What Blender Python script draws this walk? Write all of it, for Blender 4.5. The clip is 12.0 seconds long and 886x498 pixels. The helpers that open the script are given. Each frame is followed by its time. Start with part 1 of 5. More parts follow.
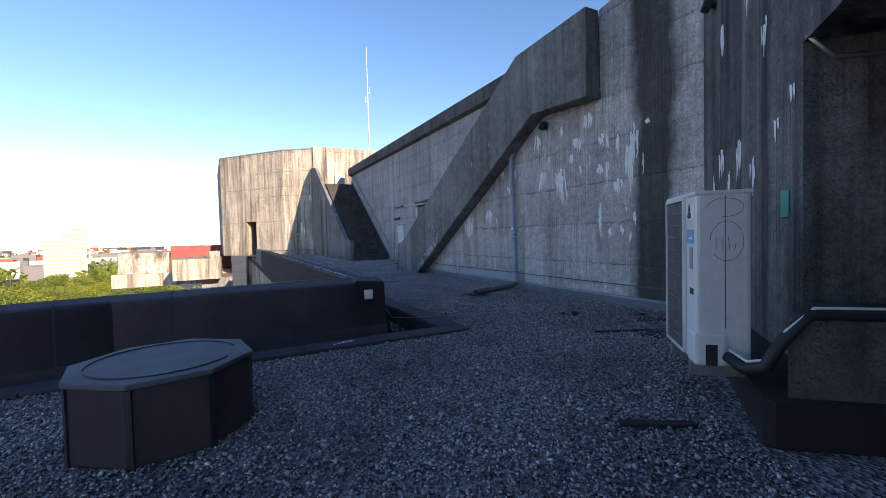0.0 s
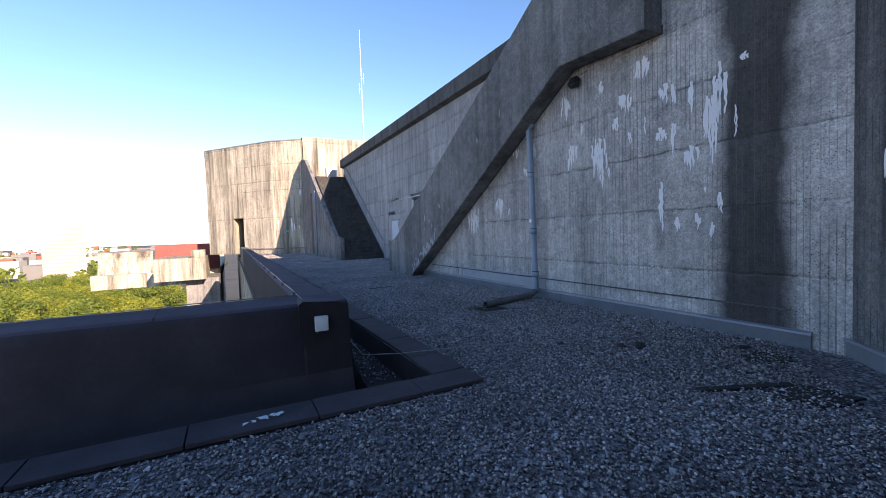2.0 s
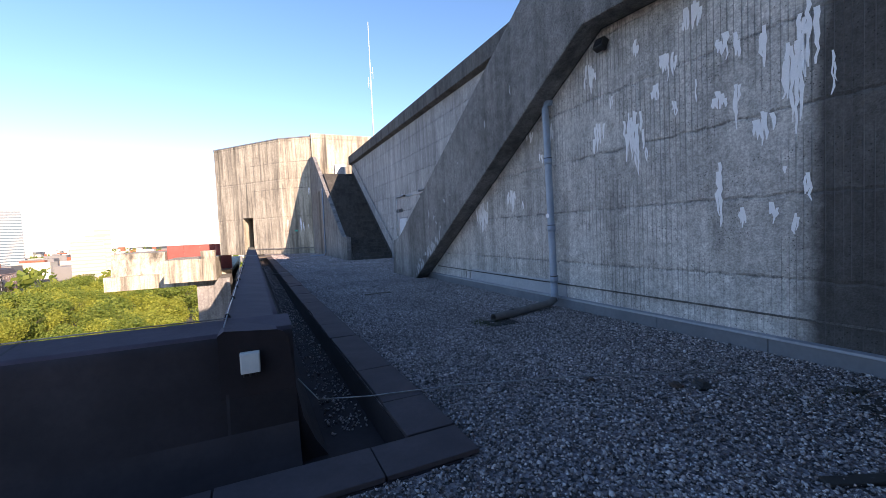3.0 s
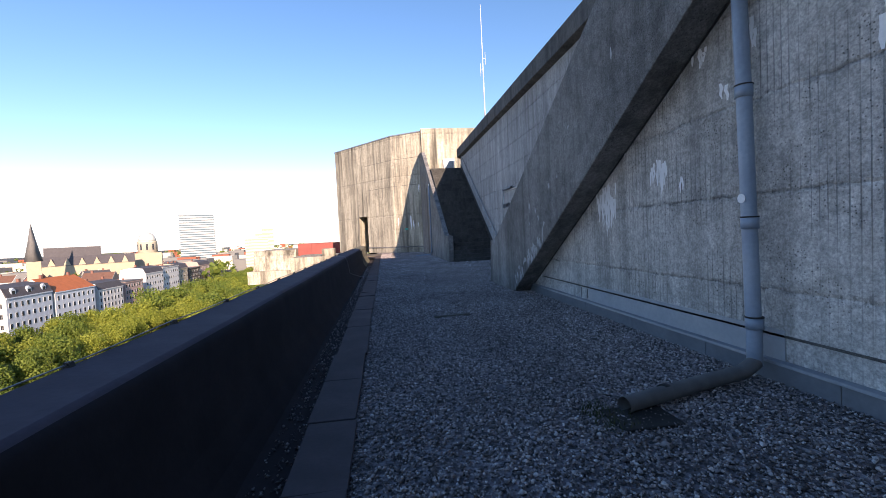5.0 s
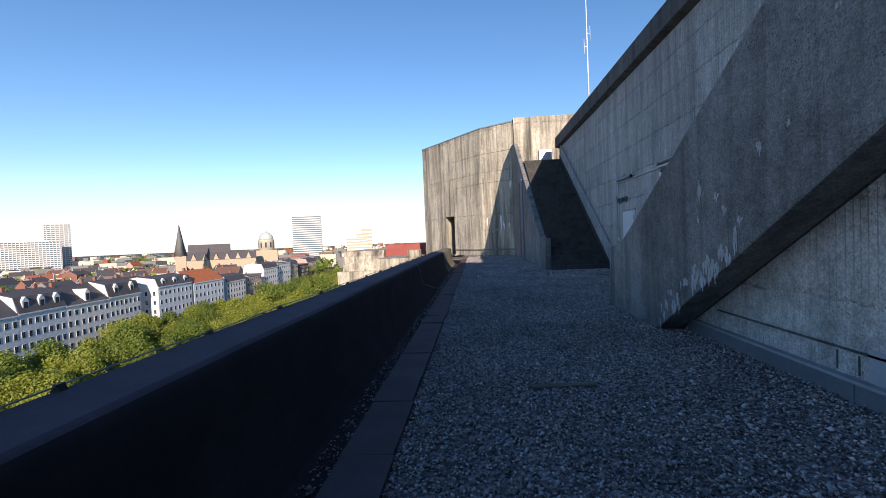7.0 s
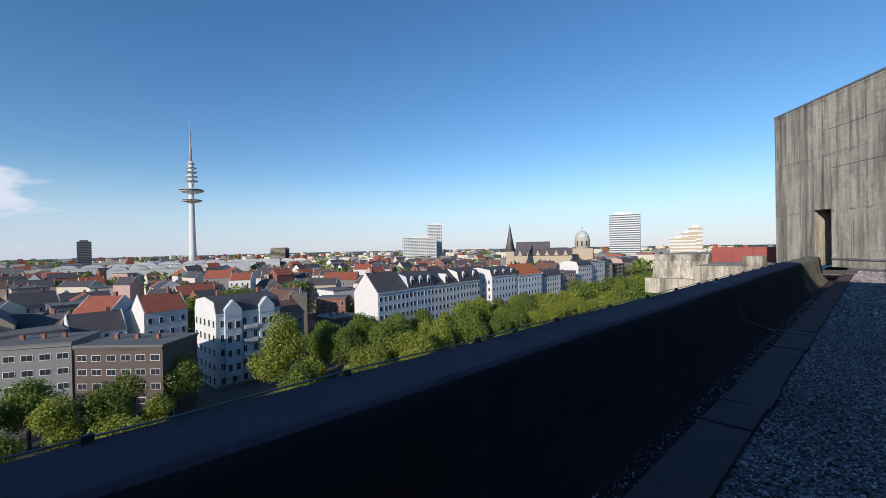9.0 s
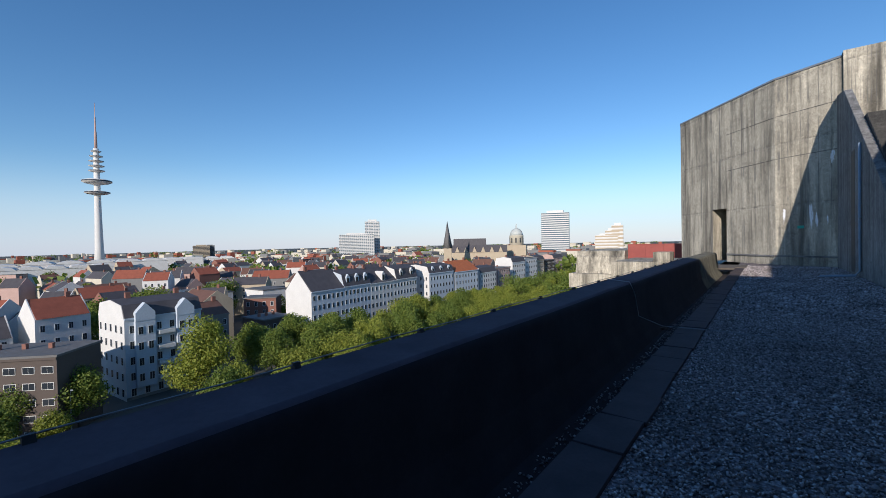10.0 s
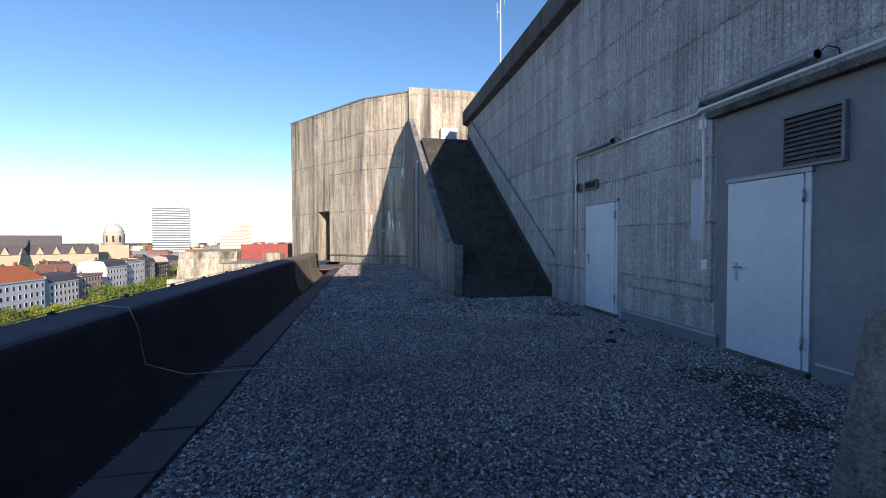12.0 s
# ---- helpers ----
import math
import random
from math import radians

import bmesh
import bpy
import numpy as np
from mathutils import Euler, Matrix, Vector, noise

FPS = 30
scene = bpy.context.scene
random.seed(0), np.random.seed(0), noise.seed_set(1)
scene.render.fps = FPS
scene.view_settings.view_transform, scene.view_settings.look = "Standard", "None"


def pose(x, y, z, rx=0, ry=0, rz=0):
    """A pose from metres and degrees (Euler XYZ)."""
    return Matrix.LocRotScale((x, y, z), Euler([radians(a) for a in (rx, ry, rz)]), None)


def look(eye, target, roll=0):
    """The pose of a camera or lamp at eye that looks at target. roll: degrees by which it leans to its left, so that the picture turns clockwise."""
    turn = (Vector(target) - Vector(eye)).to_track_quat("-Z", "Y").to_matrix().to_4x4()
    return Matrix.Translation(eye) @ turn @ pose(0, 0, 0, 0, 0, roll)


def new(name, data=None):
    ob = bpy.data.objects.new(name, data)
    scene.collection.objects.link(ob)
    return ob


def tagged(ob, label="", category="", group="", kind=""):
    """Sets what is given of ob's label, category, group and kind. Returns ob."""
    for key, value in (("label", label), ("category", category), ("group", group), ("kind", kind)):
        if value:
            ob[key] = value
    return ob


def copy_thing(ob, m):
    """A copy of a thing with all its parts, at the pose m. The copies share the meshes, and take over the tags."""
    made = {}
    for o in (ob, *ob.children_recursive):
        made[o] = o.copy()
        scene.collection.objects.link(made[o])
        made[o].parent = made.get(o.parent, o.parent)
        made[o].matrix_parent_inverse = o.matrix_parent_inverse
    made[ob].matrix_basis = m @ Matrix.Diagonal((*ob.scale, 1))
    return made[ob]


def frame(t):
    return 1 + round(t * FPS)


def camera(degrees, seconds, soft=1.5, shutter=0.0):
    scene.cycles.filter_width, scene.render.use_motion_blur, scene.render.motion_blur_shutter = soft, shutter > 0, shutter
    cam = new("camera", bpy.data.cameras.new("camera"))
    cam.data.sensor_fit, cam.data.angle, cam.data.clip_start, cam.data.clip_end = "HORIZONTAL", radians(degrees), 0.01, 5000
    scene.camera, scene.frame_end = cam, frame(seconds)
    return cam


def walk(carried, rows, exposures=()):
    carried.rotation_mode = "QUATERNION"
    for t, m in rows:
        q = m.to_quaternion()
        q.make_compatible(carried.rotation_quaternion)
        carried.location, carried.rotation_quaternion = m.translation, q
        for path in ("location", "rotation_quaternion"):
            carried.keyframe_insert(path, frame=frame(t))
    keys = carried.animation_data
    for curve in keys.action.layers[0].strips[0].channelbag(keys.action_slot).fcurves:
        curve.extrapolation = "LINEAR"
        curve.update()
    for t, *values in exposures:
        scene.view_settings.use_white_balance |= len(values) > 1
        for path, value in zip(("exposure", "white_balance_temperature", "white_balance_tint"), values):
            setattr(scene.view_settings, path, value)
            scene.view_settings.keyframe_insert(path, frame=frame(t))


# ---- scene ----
cam = camera(94.0, 12.0, 0.8)
PATH = [
    (0, (-7.001, -13.740, 1.479), (-6.089, -11.961, 1.411), -1.5),
    (0.5, (-6.780, -13.192, 1.470), (-5.823, -11.437, 1.399), -1.6),
    (1, (-6.516, -12.652, 1.465), (-5.567, -10.893, 1.391), -1.7),
    (1.5, (-6.210, -12.103, 1.452), (-5.293, -10.327, 1.375), -1.7),
    (2, (-5.844, -11.575, 1.442), (-4.935, -9.795, 1.357), -1.9),
    (2.5, (-5.453, -11.076, 1.445), (-4.580, -9.279, 1.368), -1.9),
    (2.7, (-5.289, -10.877, 1.436), (-4.415, -9.080, 1.351), -2.2),
    (4.3, (-3.876, -8.911, 1.437), (-3.381, -6.975, 1.347), -2.7),
    (4.5, (-3.753, -8.649, 1.427), (-3.285, -6.706, 1.348), -2.6),
    (5, (-3.490, -8.067, 1.425), (-3.210, -6.088, 1.348), -2.8),
    (5.5, (-3.362, -7.356, 1.420), (-3.213, -5.363, 1.347), -1.7),
    (6, (-3.319, -6.488, 1.436), (-3.243, -4.490, 1.365), -2.0),
    (6.5, (-3.257, -5.701, 1.458), (-3.198, -3.703, 1.392), -1.9),
    (7, (-3.175, -5.106, 1.454), (-3.333, -3.113, 1.401), -2.4),
    (7.5, (-3.188, -4.759, 1.479), (-3.906, -2.893, 1.448), -1.5),
    (7.7, (-3.278, -4.646, 1.509), (-4.210, -2.876, 1.490), -1.8),
    (9.3, (-3.075, -1.725, 1.534), (-4.560, -0.330, 1.519), -1.0),
    (9.5, (-3.109, -1.536, 1.536), (-4.539, -0.138, 1.530), -1.1),
    (10, (-3.000, -1.204, 1.525), (-4.230, 0.373, 1.492), -1.2),
    (10.5, (-2.841, -0.677, 1.509), (-3.685, 1.136, 1.457), -0.8),
    (11, (-2.724, 0.038, 1.478), (-3.069, 2.007, 1.420), -0.3),
    (11.5, (-2.682, 0.899, 1.449), (-2.632, 2.898, 1.397), -0.3),
    (12, (-2.516, 1.778, 1.449), (-2.153, 3.744, 1.397), -0.2),
]
walk(cam, [(t, look(eye, target, roll)) for t, eye, target, roll in PATH],
     [(0, 1.02, 7100, 26), (1.5, 1.22, 7150, 27), (2.5, 1.3, 7200, 28), (4.5, 1.1, 7250, 27), (5.5, 0.88, 6850, 23), (6.5, 0.62, 6600, 20), (7.0, 0.52, 6500, 19), (7.7, 0.15, 6200, 16),
      (9.5, -0.02, 5800, 13), (10.5, 0.05, 5800, 13), (11.2, 0.25, 6150, 16), (12, 0.66, 6550, 20)])

# ---- light ----
SUN_UP, SUN_SIDE = radians(19.0), radians(13.0)
TO_SUN = Vector((math.sin(SUN_SIDE) * math.cos(SUN_UP), -math.cos(SUN_SIDE) * math.cos(SUN_UP), math.sin(SUN_UP)))
world = bpy.data.worlds.new("world")
scene.world = world
world.use_nodes = True
wn, wl = world.node_tree.nodes, world.node_tree.links
sky = wn.new("ShaderNodeTexSky")
sky.sky_type, sky.sun_disc = "NISHITA", False
sky.sun_elevation, sky.sun_rotation = SUN_UP, math.pi - SUN_SIDE
sky.altitude, sky.air_density, sky.dust_density, sky.ozone_density = 50, 1.0, 0.1, 2.2
# a few low fair-weather clouds on one side
coord = wn.new("ShaderNodeTexCoord").outputs["Generated"]
near = wn.new("ShaderNodeVectorMath")
near.operation = "DISTANCE"
near.inputs[1].default_value = (-0.99, -0.07, 0.105)
flat = wn.new("ShaderNodeMapping")
flat.inputs["Scale"].default_value = (1.0, 1.0, 3.2)
wl.new(coord, near.inputs[0]), wl.new(coord, flat.inputs[0])
puff = wn.new("ShaderNodeTexNoise")
puff.inputs["Scale"].default_value, puff.inputs["Detail"].default_value = 9.0, 7.0
wl.new(flat.outputs[0], puff.inputs["Vector"])
gate = wn.new("ShaderNodeMapRange")
for name, value in (("From Min", 0.0), ("From Max", 0.24), ("To Min", 0.22), ("To Max", -0.4)):
    gate.inputs[name].default_value = value
wl.new(near.outputs["Value"], gate.inputs["Value"])
amount = wn.new("ShaderNodeMath")
amount.operation = "ADD"
wl.new(puff.outputs["Fac"], amount.inputs[0]), wl.new(gate.outputs[0], amount.inputs[1])
cover = wn.new("ShaderNodeMapRange")
for name, value in (("From Min", 0.58), ("From Max", 0.72), ("To Min", 0.0), ("To Max", 0.75)):
    cover.inputs[name].default_value = value
wl.new(amount.outputs[0], cover.inputs["Value"])
veil = wn.new("ShaderNodeMix")
veil.data_type = "RGBA"
veil.inputs[7].default_value = (6.5, 6.3, 6.3, 1)
# clear deep sky overhead, pale haze low all round
deep = wn.new("ShaderNodeHueSaturation")
deep.inputs["Saturation"].default_value = 1.2
wl.new(sky.outputs[0], deep.inputs["Color"])
height = wn.new("ShaderNodeSeparateXYZ")
wl.new(coord, height.inputs[0])
low = wn.new("ShaderNodeMapRange")
low.interpolation_type = "SMOOTHERSTEP"
for name, value in (("From Min", -0.02), ("From Max", 0.2), ("To Min", 0.7), ("To Max", 0.0)):
    low.inputs[name].default_value = value
wl.new(height.outputs[2], low.inputs["Value"])
haze = wn.new("ShaderNodeMix")
haze.data_type = "RGBA"
haze.inputs[7].default_value = (4.3, 5.0, 6.1, 1)
wl.new(low.outputs[0], haze.inputs[0]), wl.new(deep.outputs[0], haze.inputs[6])
wl.new(cover.outputs[0], veil.inputs[0]), wl.new(haze.outputs[2], veil.inputs[6]), wl.new(veil.outputs[2], wn["Background"].inputs[0])
wn["Background"].inputs[1].default_value = 0.13

sun_data = bpy.data.lights.new("sun", "SUN")
sun_data.energy, sun_data.angle, sun_data.color = 5.0, radians(0.5), (1.0, 0.86, 0.68)
sun = new("sun", sun_data)
sun.matrix_world = look(TO_SUN * 60, (0, 0, 0))


# ---- materials ----
class Nodes:
    """A short way to write a node material."""

    def __init__(self, name, rough=0.8, metal=0.0):
        self.m = bpy.data.materials.new(name)
        self.m.use_nodes = True
        self.t = self.m.node_tree
        self.b = self.t.nodes["Principled BSDF"]
        self.b.inputs["Roughness"].default_value = rough
        self.b.inputs["Metallic"].default_value = metal
        self.pos = self.t.nodes.new("ShaderNodeNewGeometry").outputs["Position"]

    def link(self, a, b):
        self.t.links.new(a, b)

    def scaled(self, sx, sy, sz):
        n = self.t.nodes.new("ShaderNodeMapping")
        n.inputs["Scale"].default_value = (sx, sy, sz)
        self.link(self.pos, n.inputs[0])
        return n.outputs[0]

    def noise(self, scale, detail=5.0, at=None, rough=0.55):
        n = self.t.nodes.new("ShaderNodeTexNoise")
        n.inputs["Scale"].default_value, n.inputs["Detail"].default_value = scale, detail
        n.inputs["Roughness"].default_value = rough
        self.link(at or self.pos, n.inputs["Vector"])
        return n.outputs["Fac"]

    def cells(self, scale, out="Distance", at=None):
        n = self.t.nodes.new("ShaderNodeTexVoronoi")
        n.inputs["Scale"].default_value = scale
        self.link(at or self.pos, n.inputs["Vector"])
        return n.outputs[out]

    def ramp(self, fac, *stops):
        n = self.t.nodes.new("ShaderNodeValToRGB")
        self.link(fac, n.inputs[0])
        e = n.color_ramp.elements
        while len(e) < len(stops):
            e.new(0.5)
        for i, (p, c) in enumerate(stops):
            e[i].position = p
            e[i].color = (c, c, c, 1) if not isinstance(c, tuple) else (*c, 1)
        return n.outputs[0]

    def mix(self, fac, a, b, how="MIX"):
        n = self.t.nodes.new("ShaderNodeMix")
        n.data_type, n.blend_type = "RGBA", how
        for s, v in ((n.inputs[0], fac), (n.inputs[6], a), (n.inputs[7], b)):
            if isinstance(v, (int, float)):
                s.default_value = v
            elif isinstance(v, tuple):
                s.default_value = (*v, 1)
            else:
                self.link(v, s)
        return n.outputs[2]

    def maths(self, how, a, b=0.0):
        n = self.t.nodes.new("ShaderNodeMath")
        n.operation = how
        for s, v in ((n.inputs[0], a), (n.inputs[1], b)):
            if isinstance(v, (int, float)):
                s.default_value = v
            else:
                self.link(v, s)
        return n.outputs[0]

    def axis(self, i):
        n = self.t.nodes.new("ShaderNodeSeparateXYZ")
        self.link(self.pos, n.inputs[0])
        return n.outputs[i]

    def random(self):
        return self.t.nodes.new("ShaderNodeObjectInfo").outputs["Random"]

    def island(self):
        return self.t.nodes.new("ShaderNodeNewGeometry").outputs["Random Per Island"]

    def done(self, color=None, bump=None, depth=0.01, strength=0.6, rough=None):
        if color is not None:
            if isinstance(color, tuple):
                self.b.inputs["Base Color"].default_value = (*color, 1)
            else:
                self.link(color, self.b.inputs["Base Color"])
        if rough is not None:
            self.link(rough, self.b.inputs["Roughness"])
        if bump is not None:
            n = self.t.nodes.new("ShaderNodeBump")
            n.inputs["Distance"].default_value, n.inputs["Strength"].default_value = depth, strength
            self.link(bump, n.inputs["Height"])
            self.link(n.outputs[0], self.b.inputs["Normal"])
        return self.m


def concrete(name, light, dark, streak=0.5, boards=0.0, warm=(1.0, 0.97, 0.92), black=None, rise=0.84, joint=0.6, wide=1.0):
    """Weathered shuttered concrete: pores, mottling, run-down streaks, pour joints; black: a stain over a stretch of y (from, to)."""
    k = Nodes(name, 0.9)
    big, fine, grit = k.noise(0.7, 6), k.noise(6, 6), k.noise(60, 3)
    tone = k.ramp(big, (0.3, dark), (0.7, light))
    tone = k.mix(0.45, tone, k.ramp(fine, (0.3, dark * 0.8), (0.72, light * 1.08)))
    runs = k.noise(1.0, 4, k.scaled(2.6 * wide, 2.6 * wide, 0.10), 0.6)
    tone = k.mix(k.ramp(runs, (0.46, 0.0), (0.66, streak)), tone, (dark * 0.28,) * 3)
    fall = k.noise(1.0, 3, k.scaled(7.5 * wide, 7.5 * wide, 0.2), 0.6)
    tone = k.mix(k.ramp(fall, (0.54, 0.0), (0.7, streak * 0.55)), tone, (dark * 0.45,) * 3)
    pale = k.noise(1.0, 4, k.scaled(3.4 * wide, 3.4 * wide, 0.16), 0.62)
    tone = k.mix(k.ramp(pale, (0.6, 0.0), (0.75, streak * 0.5)), tone, (light * 1.35,) * 3)
    mid = k.noise(19, 5)
    tone = k.mix(0.26, tone, k.mix(1.0, tone, k.ramp(mid, (0.36, 0.35), (0.62, 1.4)), "MULTIPLY"))
    speck = k.noise(48, 4)
    tone = k.mix(0.3, tone, k.mix(1.0, tone, k.ramp(speck, (0.38, 0.4), (0.62, 1.6)), "MULTIPLY"))
    pits = k.ramp(k.cells(30), (0.1, 0.15), (0.26, 1.0))
    tone = k.mix(k.ramp(k.noise(2.2, 4), (0.44, 0.0), (0.56, 0.95)), tone, k.mix(1.0, tone, pits, "MULTIPLY"))
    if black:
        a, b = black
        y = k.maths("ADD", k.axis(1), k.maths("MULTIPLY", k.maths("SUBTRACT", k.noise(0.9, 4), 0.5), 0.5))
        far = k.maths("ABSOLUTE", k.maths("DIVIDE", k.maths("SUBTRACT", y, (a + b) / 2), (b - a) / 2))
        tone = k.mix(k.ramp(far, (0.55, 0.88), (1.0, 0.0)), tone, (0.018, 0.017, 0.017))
    tone = k.mix(1.0, tone, warm, "MULTIPLY")
    height = k.mix(0.5, fine, grit)
    if boards:
        seams = k.t.nodes.new("ShaderNodeTexWave")
        seams.wave_type, seams.bands_direction = "BANDS", "DIAGONAL"
        k.link(k.scaled(boards, boards, 0.0), seams.inputs["Vector"])
        seams.inputs["Scale"].default_value, seams.inputs["Distortion"].default_value = 1.0, 4.5
        seams.inputs["Detail"].default_value, seams.inputs["Detail Scale"].default_value = 3.0, 0.6
        seam = k.ramp(seams.outputs[1], (0.0, 0.0), (0.1, 1.0))
        worn = k.ramp(k.noise(1.1, 4), (0.38, 0.0), (0.58, 1.0))
        height = k.mix(k.maths("MULTIPLY", worn, 0.3), height, seam)
        tone = k.mix(k.maths("MULTIPLY", k.maths("MULTIPLY", worn, k.maths("SUBTRACT", 1.0, seam)), 0.62), tone, (dark * 0.35,) * 3)
        plank = k.noise(1.0, 2, k.scaled(5.5, 5.5, 0.5), 0.5)
        tone = k.mix(0.5, tone, k.mix(1.0, tone, k.ramp(plank, (0.35, 0.68), (0.65, 1.25)), "MULTIPLY"))
        lift = k.maths("DIVIDE", k.maths("ADD", k.axis(2), k.maths("MULTIPLY", k.noise(5.0, 5), 0.09)), rise)
        line = k.ramp(k.maths("FRACT", lift), (0.0, 0.0), (0.035, 1.0), (0.975, 1.0), (1.0, 0.0))
        height = k.mix(0.4, height, line)
        broken = k.ramp(k.noise(2.6, 4), (0.46, 0.0), (0.62, joint))
        tone = k.mix(k.maths("MULTIPLY", k.maths("SUBTRACT", 1.0, line), broken), tone, (dark * 0.2,) * 3)
        chip = k.maths("MULTIPLY", k.ramp(k.maths("FRACT", lift), (0.0, 1.0), (0.10, 0.0), (0.92, 0.0), (1.0, 1.0)), k.ramp(k.noise(17, 4), (0.55, 0.0), (0.62, joint)))
        tone = k.mix(chip, tone, (dark * 0.25,) * 3)
        wn3 = k.t.nodes.new("ShaderNodeTexWhiteNoise")
        wn3.noise_dimensions = "2D"
        cell = k.t.nodes.new("ShaderNodeCombineXYZ")
        k.link(k.maths("FLOOR", lift), cell.inputs[0])
        k.link(k.maths("FLOOR", k.maths("DIVIDE", k.maths("SUBTRACT", k.axis(1), k.axis(0)), 2.45)), cell.inputs[1])
        k.link(cell.outputs[0], wn3.inputs["Vector"])
        tone = k.mix(1.0, tone, k.ramp(wn3.outputs["Value"], (0.0, 1.0 - joint * 0.16), (1.0, 1.0 + joint * 0.14)), "MULTIPLY")
    return k.done(tone, height, 0.035, 1.0)


def mottled(name, a, b, rough=0.7, scale=4.0, metal=0.0, bump=0.003):
    """A painted, tarred or metal surface with soft mottling and fine grain."""
    k = Nodes(name, rough, metal)
    tone = k.mix(k.ramp(k.noise(scale, 6), (0.3, 0.0), (0.7, 1.0)), a, b)
    tone = k.mix(k.ramp(k.noise(scale * 9, 4), (0.35, 0.0), (0.75, 0.35)), tone, tuple(v * 0.75 for v in a))
    return k.done(tone, k.noise(scale * 14, 4), bump, 0.5)


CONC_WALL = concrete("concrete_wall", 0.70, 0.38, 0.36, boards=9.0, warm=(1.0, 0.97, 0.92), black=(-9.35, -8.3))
CONC_DOOR = concrete("concrete_door_wall", 0.52, 0.35, 0.3, boards=7.0, warm=(1.0, 0.985, 0.97))
# streaked stair concrete; the shade on its face is partly in this tone
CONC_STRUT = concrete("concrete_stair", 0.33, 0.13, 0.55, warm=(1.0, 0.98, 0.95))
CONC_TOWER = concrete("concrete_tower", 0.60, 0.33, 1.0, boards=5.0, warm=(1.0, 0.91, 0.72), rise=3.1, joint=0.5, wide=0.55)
# near tower: same kind of concrete as the far one, set much darker
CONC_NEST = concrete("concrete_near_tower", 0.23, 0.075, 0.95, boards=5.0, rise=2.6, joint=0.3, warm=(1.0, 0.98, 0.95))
CONC_END = concrete("concrete_parapet_end", 0.26, 0.13, 0.4, warm=(1.0, 0.93, 0.66))
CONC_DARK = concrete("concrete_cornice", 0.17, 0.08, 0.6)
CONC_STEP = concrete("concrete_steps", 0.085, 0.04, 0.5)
TAR = mottled("bitumen_sheet", (0.018, 0.012, 0.014), (0.038, 0.027, 0.03), 0.95, 2.2)
# paler copy of the bitumen: light on the front faces put into colour
TAR_LIT = mottled("lit_bitumen_sheet", (0.036, 0.028, 0.031), (0.062, 0.048, 0.052), 0.92, 2.2)
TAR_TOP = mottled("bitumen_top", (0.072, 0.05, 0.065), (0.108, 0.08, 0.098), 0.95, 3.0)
SLAB = mottled("paver", (0.05, 0.037, 0.042), (0.082, 0.063, 0.068), 0.85, 3.0)
ZINC = mottled("zinc_strip", (0.24, 0.26, 0.29), (0.33, 0.35, 0.38), 0.5, 3.0, 0.4)
PIPE = mottled("grey_plastic", (0.24, 0.31, 0.40), (0.33, 0.40, 0.48), 0.45, 3.0)
WHITE_DOOR = mottled("door_paint", (0.52, 0.58, 0.64), (0.62, 0.67, 0.72), 0.5, 1.4)
FLAKE = mottled("white_paint", (0.84, 0.85, 0.86), (0.92, 0.92, 0.92), 0.8, 7.0)
WHITE = mottled("white_enamel", (0.66, 0.67, 0.66), (0.74, 0.75, 0.73), 0.4, 2.0)
LID = mottled("felt_lid", (0.068, 0.068, 0.085), (0.115, 0.115, 0.135), 0.7, 2.5)
SOIL = mottled("damp_soil", (0.018, 0.016, 0.015), (0.04, 0.036, 0.032), 0.95, 5.0)
UPSTAND = mottled("upstand_sheet", (0.13, 0.145, 0.165), (0.20, 0.215, 0.235), 0.7, 2.0)
STEEL = mottled("galvanised", (0.30, 0.31, 0.32), (0.42, 0.43, 0.44), 0.4, 8.0, 0.7)
BLACK = mottled("black_rubber", (0.012, 0.012, 0.013), (0.03, 0.03, 0.03), 0.6, 6.0)
GREEN = mottled("green_sign", (0.02, 0.32, 0.24), (0.03, 0.40, 0.30), 0.45, 5.0)
RED = mottled("red_panel", (0.25, 0.055, 0.045), (0.33, 0.08, 0.065), 0.7, 1.0)
RUST = mottled("rusty_iron", (0.05, 0.032, 0.025), (0.10, 0.06, 0.04), 0.9, 9.0)
WOOD = mottled("weathered_wood", (0.10, 0.085, 0.07), (0.18, 0.15, 0.12), 0.9, 6.0)


def gravel_material():
    k = Nodes("gravel", 0.85)
    tone = k.ramp(k.cells(34, "Color"), (0.15, (0.05, 0.05, 0.055)), (0.55, (0.25, 0.214, 0.228)), (0.95, (0.52, 0.465, 0.47)))
    tone = k.mix(k.ramp(k.noise(0.6, 5), (0.35, 0.0), (0.75, 0.6)), tone, (0.05, 0.047, 0.045))
    return k.done(tone, k.cells(34), 0.03, 1.0)


def pebble_material():
    k = Nodes("pebble", 0.8)
    tone = k.ramp(k.island(), (0.0, (0.065, 0.055, 0.053)), (0.5, (0.36, 0.312, 0.305)), (0.9, (0.58, 0.52, 0.505)), (1.0, (0.84, 0.78, 0.77)))
    tone = k.mix(k.ramp(k.noise(0.6, 5), (0.42, 0.0), (0.75, 0.5)), tone, (0.07, 0.06, 0.062))
    return k.done(tone, k.noise(90, 3), 0.002, 0.4)


GRAVEL, PEBBLE = gravel_material(), pebble_material()


# ---- mesh helpers ----
def solid(bm, points, faces):
    v = [bm.verts.new(p) for p in points]
    for f in faces:
        bm.faces.new([v[i] for i in f])


